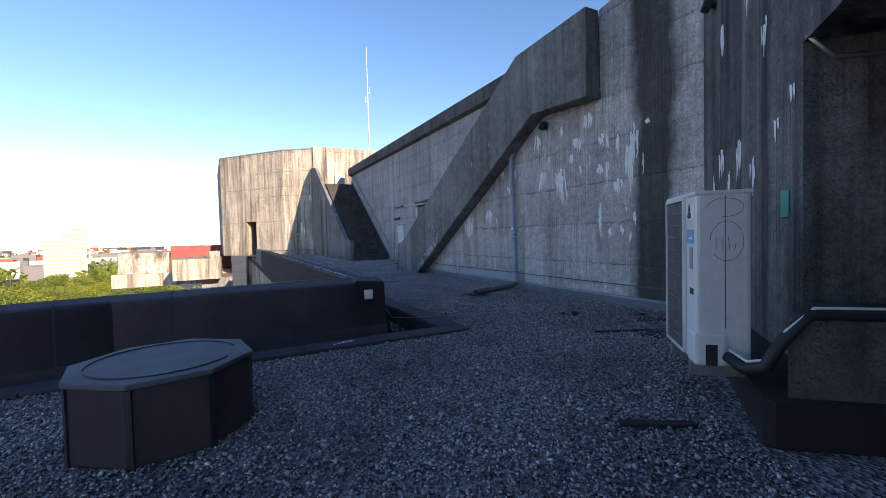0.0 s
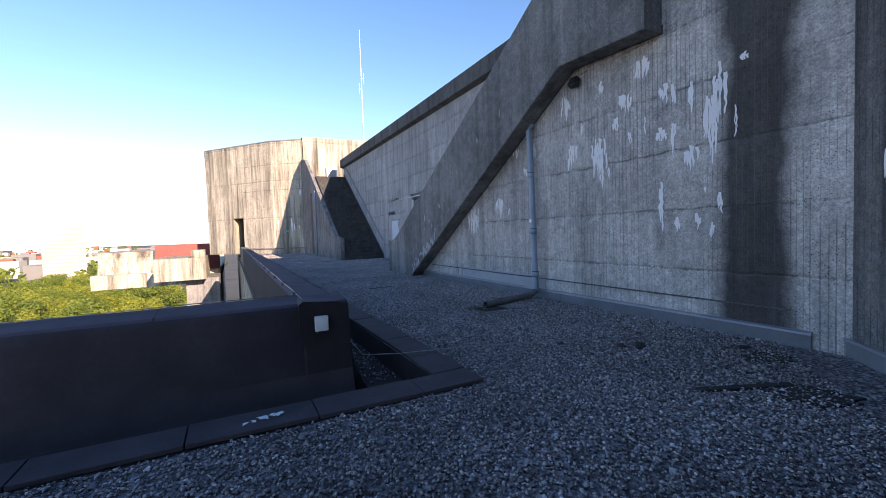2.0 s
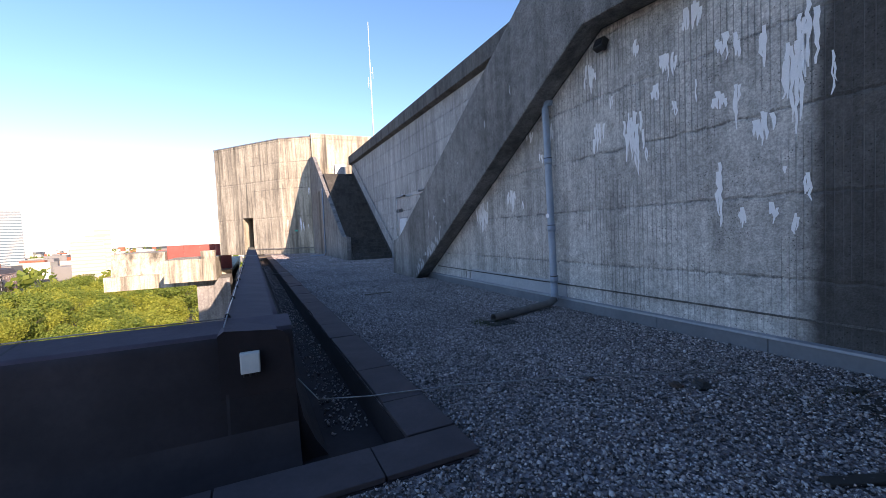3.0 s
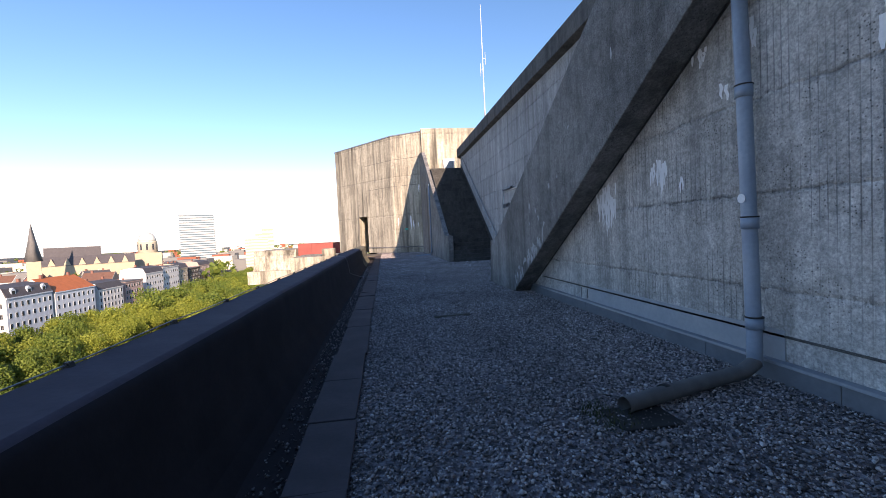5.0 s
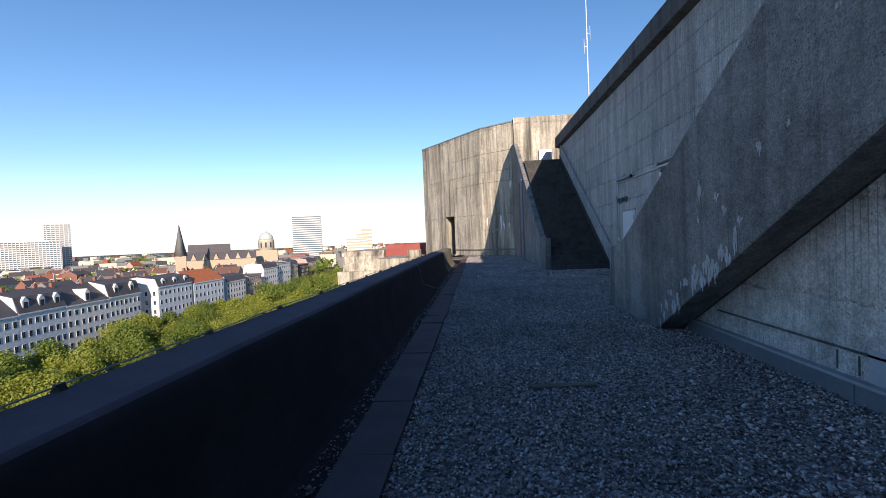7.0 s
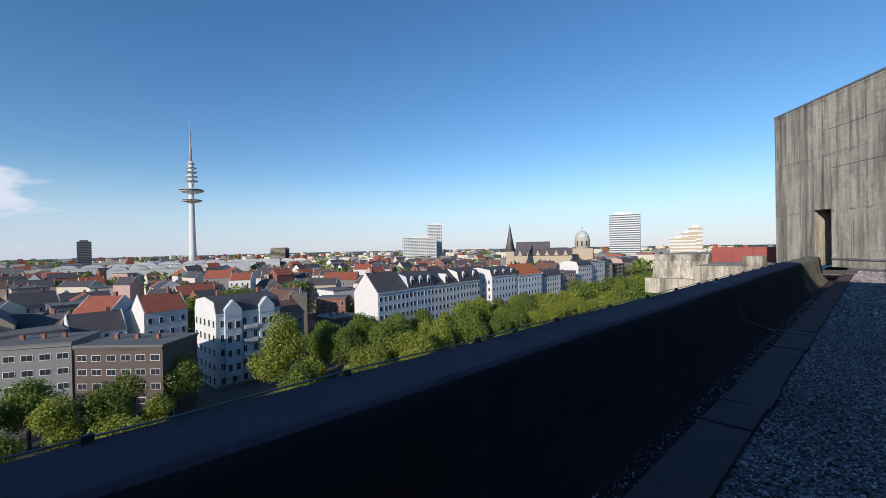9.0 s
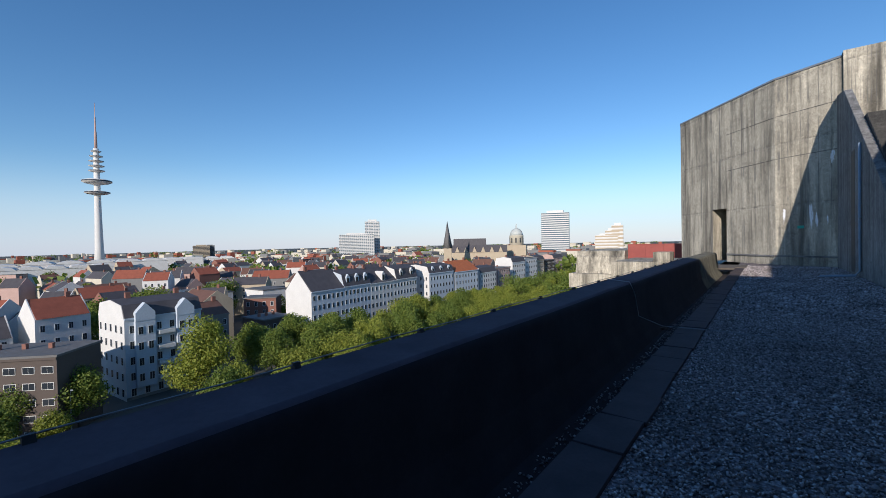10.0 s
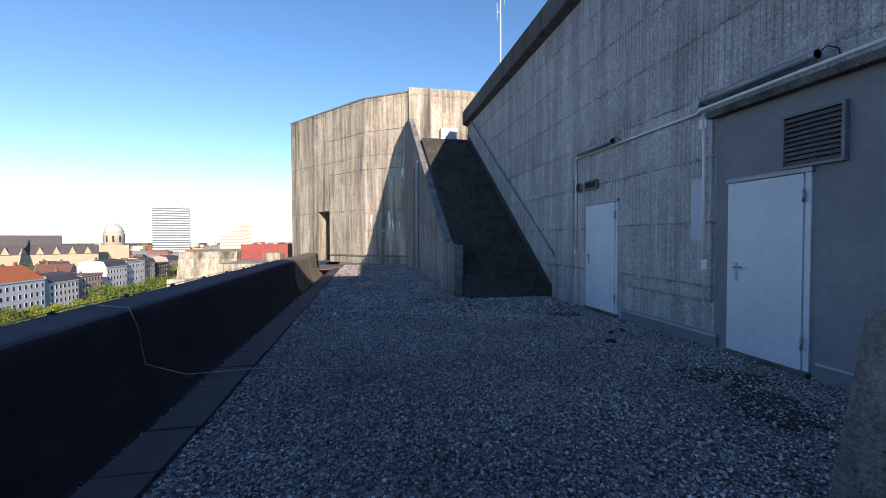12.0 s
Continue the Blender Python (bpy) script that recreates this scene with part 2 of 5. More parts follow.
def box(x0, y0, z0, x1, y1, z1, bevel=0.0, bm=None):
    """A box between two corners; bevelled when it is the only one in its mesh."""
    own = bm is None
    bm = bm or bmesh.new()
    (x0, x1), (y0, y1), (z0, z1) = sorted((x0, x1)), sorted((y0, y1)), sorted((z0, z1))
    solid(bm, [(x, y, z) for z in (z0, z1) for y in (y0, y1) for x in (x0, x1)],
          [(0, 2, 3, 1), (4, 5, 7, 6), (0, 1, 5, 4), (2, 6, 7, 3), (0, 4, 6, 2), (1, 3, 7, 5)])
    if bevel and own:
        bmesh.ops.bevel(bm, geom=bm.edges[:], offset=bevel, segments=2, affect="EDGES", profile=0.6)
    return bm


def prism(outline, low, high, axis="z", bevel=0.0):
    """An outline drawn out along an axis: (x, y) along z, (y, z) along x, (x, z) along y."""
    bm = bmesh.new()
    put = {"z": lambda a, b, c: (a, b, c), "x": lambda a, b, c: (c, a, b), "y": lambda a, b, c: (a, c, b)}[axis]
    n = len(outline)
    solid(bm, [put(a, b, c) for c in (low, high) for a, b in outline],
          [tuple(range(n)), tuple(range(n, 2 * n))] + [(i, (i + 1) % n, n + (i + 1) % n, n + i) for i in range(n)])
    bmesh.ops.recalc_face_normals(bm, faces=bm.faces[:])
    if bevel:
        bmesh.ops.bevel(bm, geom=bm.edges[:], offset=bevel, segments=2, affect="EDGES", profile=0.6)
    return bm


def tube(points, radius, sides=12, bm=None, caps=True):
    """A round bar or pipe along a line of points."""
    bm = bm or bmesh.new()
    points = [Vector(p) for p in points]
    rings = []
    for i, p in enumerate(points):
        d = (points[min(i + 1, len(points) - 1)] - points[max(i - 1, 0)]).normalized()
        side = d.cross((0, 0, 1)) if abs(d.z) < 0.95 else d.cross((0, 1, 0))
        side.normalize()
        up = side.cross(d)
        r = radius[i] if isinstance(radius, (list, tuple)) else radius
        rings.append([bm.verts.new(p + (side * math.cos(a) + up * math.sin(a)) * r) for a in (2 * math.pi * k / sides for k in range(sides))])
    for a, b in zip(rings, rings[1:]):
        for k in range(sides):
            bm.faces.new((a[k], a[(k + 1) % sides], b[(k + 1) % sides], b[k])).smooth = True
    if caps:
        bm.faces.new(rings[0][::-1])
        bm.faces.new(rings[-1])
    return bm


def mesh(name, bm, material):
    bmesh.ops.recalc_face_normals(bm, faces=bm.faces[:])
    me = bpy.data.meshes.new(name)
    bm.to_mesh(me)
    bm.free()
    me.materials.append(material)
    return me


def part(name, bm, material, parent, label="", m=None):
    """One mesh under a thing or a part. m: its place in the parent."""
    ob = new(name, bm if isinstance(bm, bpy.types.Mesh) else mesh(name, bm, material))
    ob.parent = parent
    if m is not None:
        ob.matrix_basis = m
    return tagged(ob, label) if label else ob


def thing(name, label, category, m=None, group="", bm=None, material=None, kind=""):
    """A top-level thing: an Empty at its base, or one mesh."""
    ob = new(name, mesh(name, bm, material) if bm else None)
    if m is not None:
        ob.matrix_world = m
    return tagged(ob, label, category, group, kind)


def structure(name, bm, material, label, category):
    return tagged(new(name, mesh(name, bm, material)), label, category, "", "structure")


# ---- the roof ----
DOOR_X, CORNICE_Z = 1.95, 6.42
# the near tower and what stands at its foot
NEAR = pose(0.45, 0.72, 0)
# the long wall under the stair
LONG = pose(-0.18, 0, 0)

# roof deck, with the gutter pit left open along the parapet
deck = bmesh.new()
box(-4.12, -7.95, -0.6, 9.0, 34.0, 0.0, bm=deck)
box(-12.0, -34.0, -0.6, 9.0, -7.95, 0.0, bm=deck)
floor = structure("floor", deck, GRAVEL, "flat roof deck covered with loose grey gravel", "roof deck")

gutter = bmesh.new()
box(-5.3, -6.8, -0.6, -4.124, 34.0, -0.28, bm=gutter)
box(-12.0, -7.946, -0.6, -4.124, -6.804, -0.28, bm=gutter)
box(-4.132, -7.93, -0.28, -4.121, 34.0, -0.002, bm=gutter)
box(-12.0, -7.948, -0.28, -4.134, -7.936, -0.002, bm=gutter)
structure("gutter", gutter, TAR, "deep dark bitumen gutter behind the parapet", "gutter")

# building body under the roof
structure("wall_bunker", prism([(-5.27, -6.82), (-5.27, 34.0), (-5.27, 49.0), (40.0, 49.0), (40.0, -60.0), (-12.0, -60.0), (-12.0, -7.4), (-9.0, -6.82)], -38.0, -0.62), CONC_TOWER, "massive concrete body of the bunker below the roof", "wall")

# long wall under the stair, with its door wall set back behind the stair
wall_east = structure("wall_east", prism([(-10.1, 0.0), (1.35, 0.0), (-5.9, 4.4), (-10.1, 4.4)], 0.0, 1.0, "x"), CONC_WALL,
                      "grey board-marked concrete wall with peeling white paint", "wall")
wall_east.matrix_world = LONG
wall_landing = structure("wall_landing", prism([(-10.1, 4.4), (-7.64, 4.4), (-7.64, 5.96), (-10.1, 6.3)], 0.0, 0.4, "x"), CONC_WALL,
          "stained concrete parapet wall of the stair landing", "wall")
wall_landing.matrix_world = LONG
structure("wall_door_side", box(DOOR_X, -9.9, 0.0, 9.0, 19.8, CORNICE_Z), CONC_DOOR, "grey shuttered concrete wall with two white doors", "wall")
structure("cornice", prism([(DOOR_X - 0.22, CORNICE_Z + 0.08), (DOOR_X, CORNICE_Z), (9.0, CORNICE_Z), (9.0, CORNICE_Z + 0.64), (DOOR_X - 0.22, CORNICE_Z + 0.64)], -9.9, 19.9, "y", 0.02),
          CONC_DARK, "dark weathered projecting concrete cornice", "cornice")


def flight(name, foot, run, left, landing, label):
    """A concrete stair beside the door wall with a parapet that leans out over the lower wall. run: +1 or -1, the way it climbs along y; left: its open side; landing: its length."""
    st = thing(name, label, "staircase")
    steps, rise, going = 32, 0.18, 0.264
    outline = [(foot, 0.0)]
    for i in range(steps):
        outline += [(foot + run * going * i, rise * (i + 1)), (foot + run * going * (i + 1), rise * (i + 1))]
    top = foot + run * going * steps
    outline += [(top + run * landing, rise * steps), (top + run * landing, rise * steps - 0.5), (top, rise * steps - 0.5), (foot + run * 0.5, 0.0)]
    part("steps", prism(outline, left + 0.002, DOOR_X, "x"), CONC_STEP, st, "dark concrete steps")
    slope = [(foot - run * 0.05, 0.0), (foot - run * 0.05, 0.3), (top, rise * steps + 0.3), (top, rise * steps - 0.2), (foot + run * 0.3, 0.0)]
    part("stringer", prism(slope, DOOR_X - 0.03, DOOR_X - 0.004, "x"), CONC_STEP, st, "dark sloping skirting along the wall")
    return st


near_stair = flight("staircase", 2.55, -1, -0.02, 1.6, "concrete staircase climbing behind a leaning parapet")
strut = prism([(3.25, 0.0), (3.08, 1.16), (2.75, 1.2), (2.4, 1.32), (-5.4, 5.84), (-7.66, 5.94), (-7.66, 4.17), (-5.96, 4.27), (1.13, 0.0)], -0.58, -0.2, "x", 0.03)
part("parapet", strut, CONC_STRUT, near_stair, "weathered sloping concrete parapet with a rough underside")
soffit = prism([(1.13, 0.004), (-5.96, 4.274), (-7.66, 4.174), (-7.66, 4.3), (-5.9, 4.4), (1.3, 0.004)], -0.2, 0.25, "x")
# underside takes a darker concrete than the parapet above it
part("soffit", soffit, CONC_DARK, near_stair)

far_stair = flight("staircase", 11.3, 1, -0.14, 4.8, "steep dark concrete staircase between wall and sloping parapet")
cheek = prism([(11.82, 0.0), (11.82, 1.27), (12.9, 1.3), (13.3, 1.45), (22.6, 7.45), (24.6, 7.75), (24.6, 0.0)], -0.4, -0.142, "x", 0.03)
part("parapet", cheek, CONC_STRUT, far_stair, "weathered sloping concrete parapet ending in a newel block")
part("handrail", tube([(DOOR_X - 0.08, 11.05, 1.02), (DOOR_X - 0.08, 15.6, 4.1), (DOOR_X - 0.08, 19.0, 6.4)], 0.03), STEEL, far_stair, "thin grey steel handrail")

# towers
def tower(name, label, material):
    """The far corner tower, with a splayed doorway in its slanting face."""
    out = [(-0.28, 24.65), (-2.57, 26.14), (-4.82, 28.88)]
    inn = [(-5.6, 29.83), (-7.67, 32.35), (-8.2, 46.0), (9.0, 46.0), (9.0, 25.4)]
    tw = thing(name, label, "tower")
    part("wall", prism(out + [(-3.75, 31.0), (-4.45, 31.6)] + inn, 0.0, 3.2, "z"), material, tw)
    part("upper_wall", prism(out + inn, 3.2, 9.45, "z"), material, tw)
    part("roof_edge", prism([(-0.28, 24.6), (-2.59, 26.1), (-7.7, 32.35), (-8.23, 46.0), (-7.9, 46.0), (-7.4, 32.45), (-2.45, 26.3), (-0.2, 24.9)], 9.454, 9.54, "z"), ZINC, tw)
    return tw


def tower_trim(tw):
    """A low ledge along the foot, pour joints and old paint runs on the two near faces."""
    wall, upper = tw.children[0], tw.children[1]
    for a, b in (((-4.82, 28.88), (-2.57, 26.14)), ((-2.57, 26.14), (-0.28, 24.65))):
        run, m = math.dist(a, b), on_face(a, b)
        part("base_ledge", box(0.02, -0.07, 0.42, run - 0.02, -0.004, 0.5), CONC_STRUT, tw, "thin grey ledge along the foot", m)
        for z in (5.4, 7.55):
            part("pour_joint", box(0.03, -0.012, z, run - 0.03, -0.003, z + 0.025), CONC_DARK, tw, "", m)
        if b[0] > -1:
            for i, (u, top, w, h) in enumerate(((0.35, 2.9, 0.12, 1.0), (1.5, 3.0, 0.16, 1.5), (1.75, 2.6, 0.1, 0.9), (2.2, 2.4, 0.08, 0.7))):
                flake(wall, m, u, top, w, h, 120 + i)
            flake(upper, m, 2.35, 5.4, 0.16, 0.8, 130)


far_tower = tower("tower", "sunlit concrete corner tower with dark rain streaks and a doorway", CONC_TOWER)

near_tower = thing("tower", "dark streaked concrete corner tower with a deep recess", "tower", NEAR)
corner = [(0.15, -9.75), (-0.25, -10.05), (-0.8, -10.62), (-1.62, -11.41), (-3.3, -12.8)]
back = [(-7.6, -16.3), (-8.2, -30.0), (9.0, -30.0), (9.0, -9.75)]
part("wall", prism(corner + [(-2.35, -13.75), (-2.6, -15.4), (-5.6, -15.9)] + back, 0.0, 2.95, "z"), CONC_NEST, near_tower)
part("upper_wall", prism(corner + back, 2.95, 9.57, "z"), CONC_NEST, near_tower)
part("roof_edge", prism([(x - 0.03, y + 0.03) for x, y in corner[:-1]] + [(-7.63, -16.27), (-7.4, -16.3), (-1.5, -11.5), (0.2, -9.9)], 9.574, 9.66, "z"), ZINC, near_tower)
plinth = structure("plinth", prism([(-1.9, -11.22), (-4.3, -12.98), (-4.3, -13.06), (-3.62, -13.62), (-2.9, -15.4), (-2.0, -15.4), (-1.6, -11.42)], 0.0, 0.32, "z", 0.02), TAR,
                   "dark bitumen-clad plinth at the foot of the tower", "plinth")
plinth.matrix_world = NEAR
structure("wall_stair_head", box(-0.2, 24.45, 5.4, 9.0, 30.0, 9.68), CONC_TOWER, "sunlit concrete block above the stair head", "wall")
structure("wall_behind", box(-12, -34.3, 0.0, -7.9, -34.0, 1.0), TAR, "low dark parapet behind the roof", "parapet")

# parapets
def parapet_run(name, a, b, label, sheet=TAR):
    """A bitumen-clad parapet from a to b, whose inner face is on its right hand when one looks from a to b."""
    a, b = Vector((*a, 0)), Vector((*b, 0))
    d = (b - a).normalized()
    n = Vector((d.y, -d.x, 0))
    run = (b - a).length
    prof = [(-0.5, -0.3), (0.22, -0.3), (0.12, -0.14), (0.04, 0.06), (0.0, 0.3), (-0.03, 0.65), (-0.042, 0.7), (-0.065, 0.735), (-0.11, 0.757), (-0.46, 0.79), (-0.5, 0.76)]
    bm = bmesh.new()
    k = len(prof)
    steps = max(1, int(run / 1.0))
    rings = []
    for i in range(steps + 1):
        p = a + d * run * i / steps
        rings.append([bm.verts.new(p + n * u + Vector((0, 0, w + 0.004 * math.sin(i * 1.7 + u * 3)))) for u, w in prof])
    for r, q in zip(rings, rings[1:]):
        for j in range(k):
            bm.faces.new((r[j], r[(j + 1) % k], q[(j + 1) % k], q[j])).smooth = 3 <= j <= 7
    bm.faces.new(rings[0])
    bm.faces.new(rings[-1])
    ob = structure(name, bm, sheet, label, "parapet")
    if sheet is CONC_END:
        return ob
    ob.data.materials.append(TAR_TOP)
    # up-facing faces get a lighter colour than the sides
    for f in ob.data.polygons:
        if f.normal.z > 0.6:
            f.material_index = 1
    # lapped joints of the sheet, smoothed over on the long run
    s = 0.7
    while s < run - 0.2 and run < 10:
        lap = bmesh.new()
        ends = [[lap.verts.new(a + d * q + n * (u + 0.003 if u > -0.3 else u) + Vector((0, 0, w + (0.004 if w > 0.7 else 0.0)))) for u, w in prof[1:10]] for q in (s, s + 0.02)]
        for j in range(8):
            lap.faces.new((ends[0][j], ends[0][j + 1], ends[1][j + 1], ends[1][j]))
        part("lap_joint", lap, sheet, ob)
        s += 1.25
    return ob


parapet_run("parapet_long", (-4.78, -7.28), (-4.78, 15.6), "low parapet clad in black bitumen sheet with grey top")
parapet_run("parapet_end", (-4.78, 15.6), (-4.78, 22.2), "bare yellowish concrete end of the low parapet", CONC_END)
parapet_run("parapet_front", (-8.45, -7.28), (-4.78, -7.28), "low parapet clad in black bitumen sheet, coloured paler as lit", TAR_LIT)
parapet_run("parapet_corner", (-12.0, -8.15), (-8.35, -7.28), "low dark bitumen parapet at the roof corner", TAR_LIT)

# octagonal hatch
def hatch():
    ob = thing("roof_hatch", "low octagonal roof hatch covered in grey-black bitumen sheet", "roof hatch", pose(-7.5, -9.85, 0, 0, 0, 10))
    def ring(r):
        return [(r * math.cos(math.pi / 4 * i + math.pi / 8), r * math.sin(math.pi / 4 * i + math.pi / 8)) for i in range(8)]
    part("side", prism(ring(0.62), 0.0, 0.53, "z", 0.012), TAR_LIT, ob)
    part("lid", prism(ring(0.645), 0.53, 0.57, "z", 0.012), LID, ob, "grey felt lid with a curved seam")
    part("seam", tube([(0.5 * math.cos(a), 0.5 * math.sin(a), 0.572) for a in (k * math.pi / 14 for k in range(26))], 0.007, 6), BLACK, ob)
    for i in range(8):
        a = math.pi / 4 * i + math.pi / 8
        part("corner_seam", box(-0.012, -0.02, 0.0, 0.01, 0.02, 0.525), BLACK, ob, "", pose(0.617 * math.cos(a), 0.617 * math.sin(a), 0, 0, 0, math.degrees(a)))
    return ob


hatch()


# ---- fittings on the long wall ----
def flake(parent, frame_m, u, top, width, height, seed, paint=FLAKE):
    """A run of peeling white paint on a wall: u along it, ragged edges, longer in the middle."""
    rnd = random.Random(seed)
    bm = bmesh.new()
    n = max(3, int(width / 0.03))
    for k in range(n):
        a = u + width * k / n
        mid = 1 - abs(2 * (k + 0.5) / n - 1)
        lift = height * rnd.uniform(0, 0.4) * (1.25 - mid)
        drop = height * (0.25 + 0.75 * mid ** 0.7) * rnd.uniform(0.55, 1.0)
        if rnd.random() < 0.2:
            continue
        rows = max(3, int(drop / 0.06))
        left, right = [], []
        for r in range(rows + 1):
            z = top - lift - drop * r / rows
            thin = 1.0 if r < rows * 0.6 else 1.0 - 0.8 * (r - rows * 0.6) / (rows * 0.4)
            half = width / n * rnd.uniform(0.4, 0.66) * thin
            c = a + width / n / 2 + rnd.uniform(-0.012, 0.012)
            left.append(bm.verts.new((c - half + rnd.uniform(-0.008, 0.004), -0.004 - 0.003 * (k % 2), z)))
            right.append(bm.verts.new((c + half + rnd.uniform(-0.004, 0.008), -0.004 - 0.003 * (k % 2), z)))
        for r in range(rows):
            bm.faces.new((left[r], left[r + 1], right[r + 1], right[r]))
    return part("paint_flake", bm, paint, parent, "", frame_m)


# u runs towards -y along the long wall, so that the sheet faces the roof
ON_WALL = Matrix(((0, 1, 0, 0), (-1, 0, 0, 0), (0, 0, 1, 0), (0, 0, 0, 1)))
for i, (u, top, w, h) in enumerate(((8.82, 3.3, 0.2, 1.05), (8.15, 2.2, 0.1, 1.05), (8.55, 2.6, 0.2, 0.42), (6.85, 3.05, 0.33, 0.9), (7.45, 3.65, 0.22, 0.43),
                                    (7.75, 4.1, 0.25, 0.43), (8.17, 3.6, 0.26, 0.45), (8.95, 3.65, 0.2, 0.9), (2.42, 2.1, 0.55, 0.8), (3.78, 2.28, 0.36, 0.5),
                                    (6.26, 3.05, 0.22, 0.6), (8.7, 1.64, 0.07, 0.24), (8.76, 2.02, 0.08, 0.16), (6.1, 4.0, 0.24, 0.45), (8.08, 2.95, 0.2, 0.25),
                                    (9.29, 3.62, 0.09, 0.14), (7.3, 3.3, 0.15, 0.3), (4.9, 2.9, 0.1, 0.3), (5.2, 3.3, 0.12, 0.35), (8.4, 1.6, 0.06, 0.3), (7.0, 4.0, 0.12, 0.3), (7.62, 3.0, 0.05, 0.3), (7.2, 2.5, 0.04, 0.2), (8.35, 3.0, 0.07, 0.5), (8.62, 3.5, 0.09, 0.5), (6.6, 3.4, 0.05, 0.3), (9.0, 1.9, 0.06, 0.3), (8.9, 1.5, 0.05, 0.35), (4.3, 2.0, 0.05, 0.3), (4.5, 3.3, 0.25, 0.25), (9.2, 3.0, 0.05, 0.4), (7.9, 3.2, 0.05, 0.35), (3.2, 2.6, 0.06, 0.2))):
    flake(wall_east, ON_WALL, u * 0.97 - 0.33, top * 0.97, w, h, 10 + i)
# worn paint along the lower edge of the leaning parapet
strut_face = [c for c in near_stair.children if c.name.startswith("parapet")][0]
rub = random.Random(31)
WORN = mottled("worn_paint", (0.36, 0.37, 0.38), (0.56, 0.57, 0.58), 0.85, 9.0)
for i in range(34):
    u = -1.02 + 0.055 * i
    flake(strut_face, pose(-0.58, 0, 0) @ ON_WALL, u, (u + 1.13) * 0.602 + rub.uniform(0.12, 0.4), rub.uniform(0.04, 0.12), rub.uniform(0.12, 0.3), 300 + i, WORN)
for i in range(10):
    u = rub.uniform(-0.6, 4.9)
    flake(strut_face, pose(-0.58, 0, 0) @ ON_WALL, u, (u + 1.13) * 0.602 + rub.uniform(0.5, 1.4), rub.uniform(0.03, 0.09), rub.uniform(0.06, 0.25), 330 + i, WORN)
# on the slanting faces of the near tower
def on_face(a, b):
    """A frame whose u runs from a to b along a wall, facing the side on the right of that way."""
    d = Vector((b[0] - a[0], b[1] - a[1], 0)).normalized()
    return Matrix(((d.x, -d.y, 0, a[0]), (d.y, d.x, 0, a[1]), (0, 0, 1, 0), (0, 0, 0, 1)))


FACE_A, FACE_B = on_face((-0.8, -10.62), (-1.62, -11.41)), on_face((-1.62, -11.41), (-3.3, -12.8))
nest_wall = near_tower.children[0]
nest_upper = near_tower.children[1]
for i, (m, u, top, w, h) in enumerate(((FACE_A, 0.5, 2.6, 0.22, 0.6), (FACE_A, 0.85, 2.3, 0.16, 1.9), (FACE_A, 0.2, 2.3, 0.1, 0.7), (FACE_B, 0.1, 2.6, 0.25, 0.6), (FACE_B, 0.7, 2.3, 0.2, 0.5), (FACE_B, 1.9, 2.75, 0.16, 0.3), (FACE_B, 1.5, 2.5, 0.14, 0.25))):
    flake(nest_wall, m, u, top, w, h, 60 + i)
for i, (m, u, top, w, h) in enumerate(((FACE_A, 0.2, 5.2, 0.12, 0.5), (FACE_A, 0.6, 4.4, 0.14, 0.7), (FACE_B, 0.5, 4.3, 0.12, 0.5), (FACE_B, 1.1, 3.6, 0.2, 0.5))):
    flake(nest_upper, m, u, top, w, h, 80 + i)

# flashing along the foot of the wall, in lengths
def flashing(x, y0, y1, count, name, label):
    root = thing(name, label, "flashing", kind="structure")
    step = (y1 - y0) / count
    for i in range(count):
        part("sheet", box(x - 0.035, y0 + step * i + 0.004, 0.0, x - 0.004, y0 + step * (i + 1) - 0.004, 0.16, 0.004), UPSTAND, root)
    part("capping", prism([(x - 0.05, 0.16), (x - 0.045, 0.185), (x - 0.004, 0.2), (x - 0.004, 0.16)], y0, y1, "y"), ZINC, root, "thin grey metal capping strip")
    return root


flashing(-0.18, -9.4, 1.0, 8, "flashing", "grey upstand sheets with a metal strip at the foot of the wall")
flashing(DOOR_X, 6.35, 8.4, 2, "flashing", "low grey metal strip at the foot of the door wall")
flashing(DOOR_X, 3.4, 5.15, 1, "flashing", "low grey metal strip at the foot of the door wall")
# dark strip stands in for the shadow along a ledge edge
part("groove", box(-0.012, -9.2, 0.40, 0.0, 0.3, 0.42), CONC_DARK, wall_east, "thin dark strip painted as the shadow of a ledge edge")
part("patch", box(-0.012, -5.05, 0.2, -0.003, -1.7, 0.46), mottled("cement_patch", (0.36, 0.38, 0.40), (0.46, 0.47, 0.48), 0.9, 2.5), wall_east, "smooth grey repair of cement")
for i, y in enumerate((-1.62, -1.42)):
    part("slot", box(-0.006, y, 0.22, 0.0, y + 0.014, 0.38), CONC_DARK, wall_east, "narrow dark slot")

upstand = thing("flashing", "grey upstand sheets at the foot of the curved tower corner", "flashing", NEAR, kind="structure")
for a, b in (((0.0, -9.86), corner[1]), (corner[1], corner[2]), (corner[2], (-1.5, -11.3))):
    run = math.dist(a, b)
    part("sheet", box(0.0, -0.035, 0.0, run, -0.004, 0.16, 0.004), UPSTAND, upstand, "", on_face(a, b))
    part("capping", box(0.0, -0.05, 0.16, run, -0.004, 0.19, 0.004), ZINC, upstand, "", on_face(a, b))

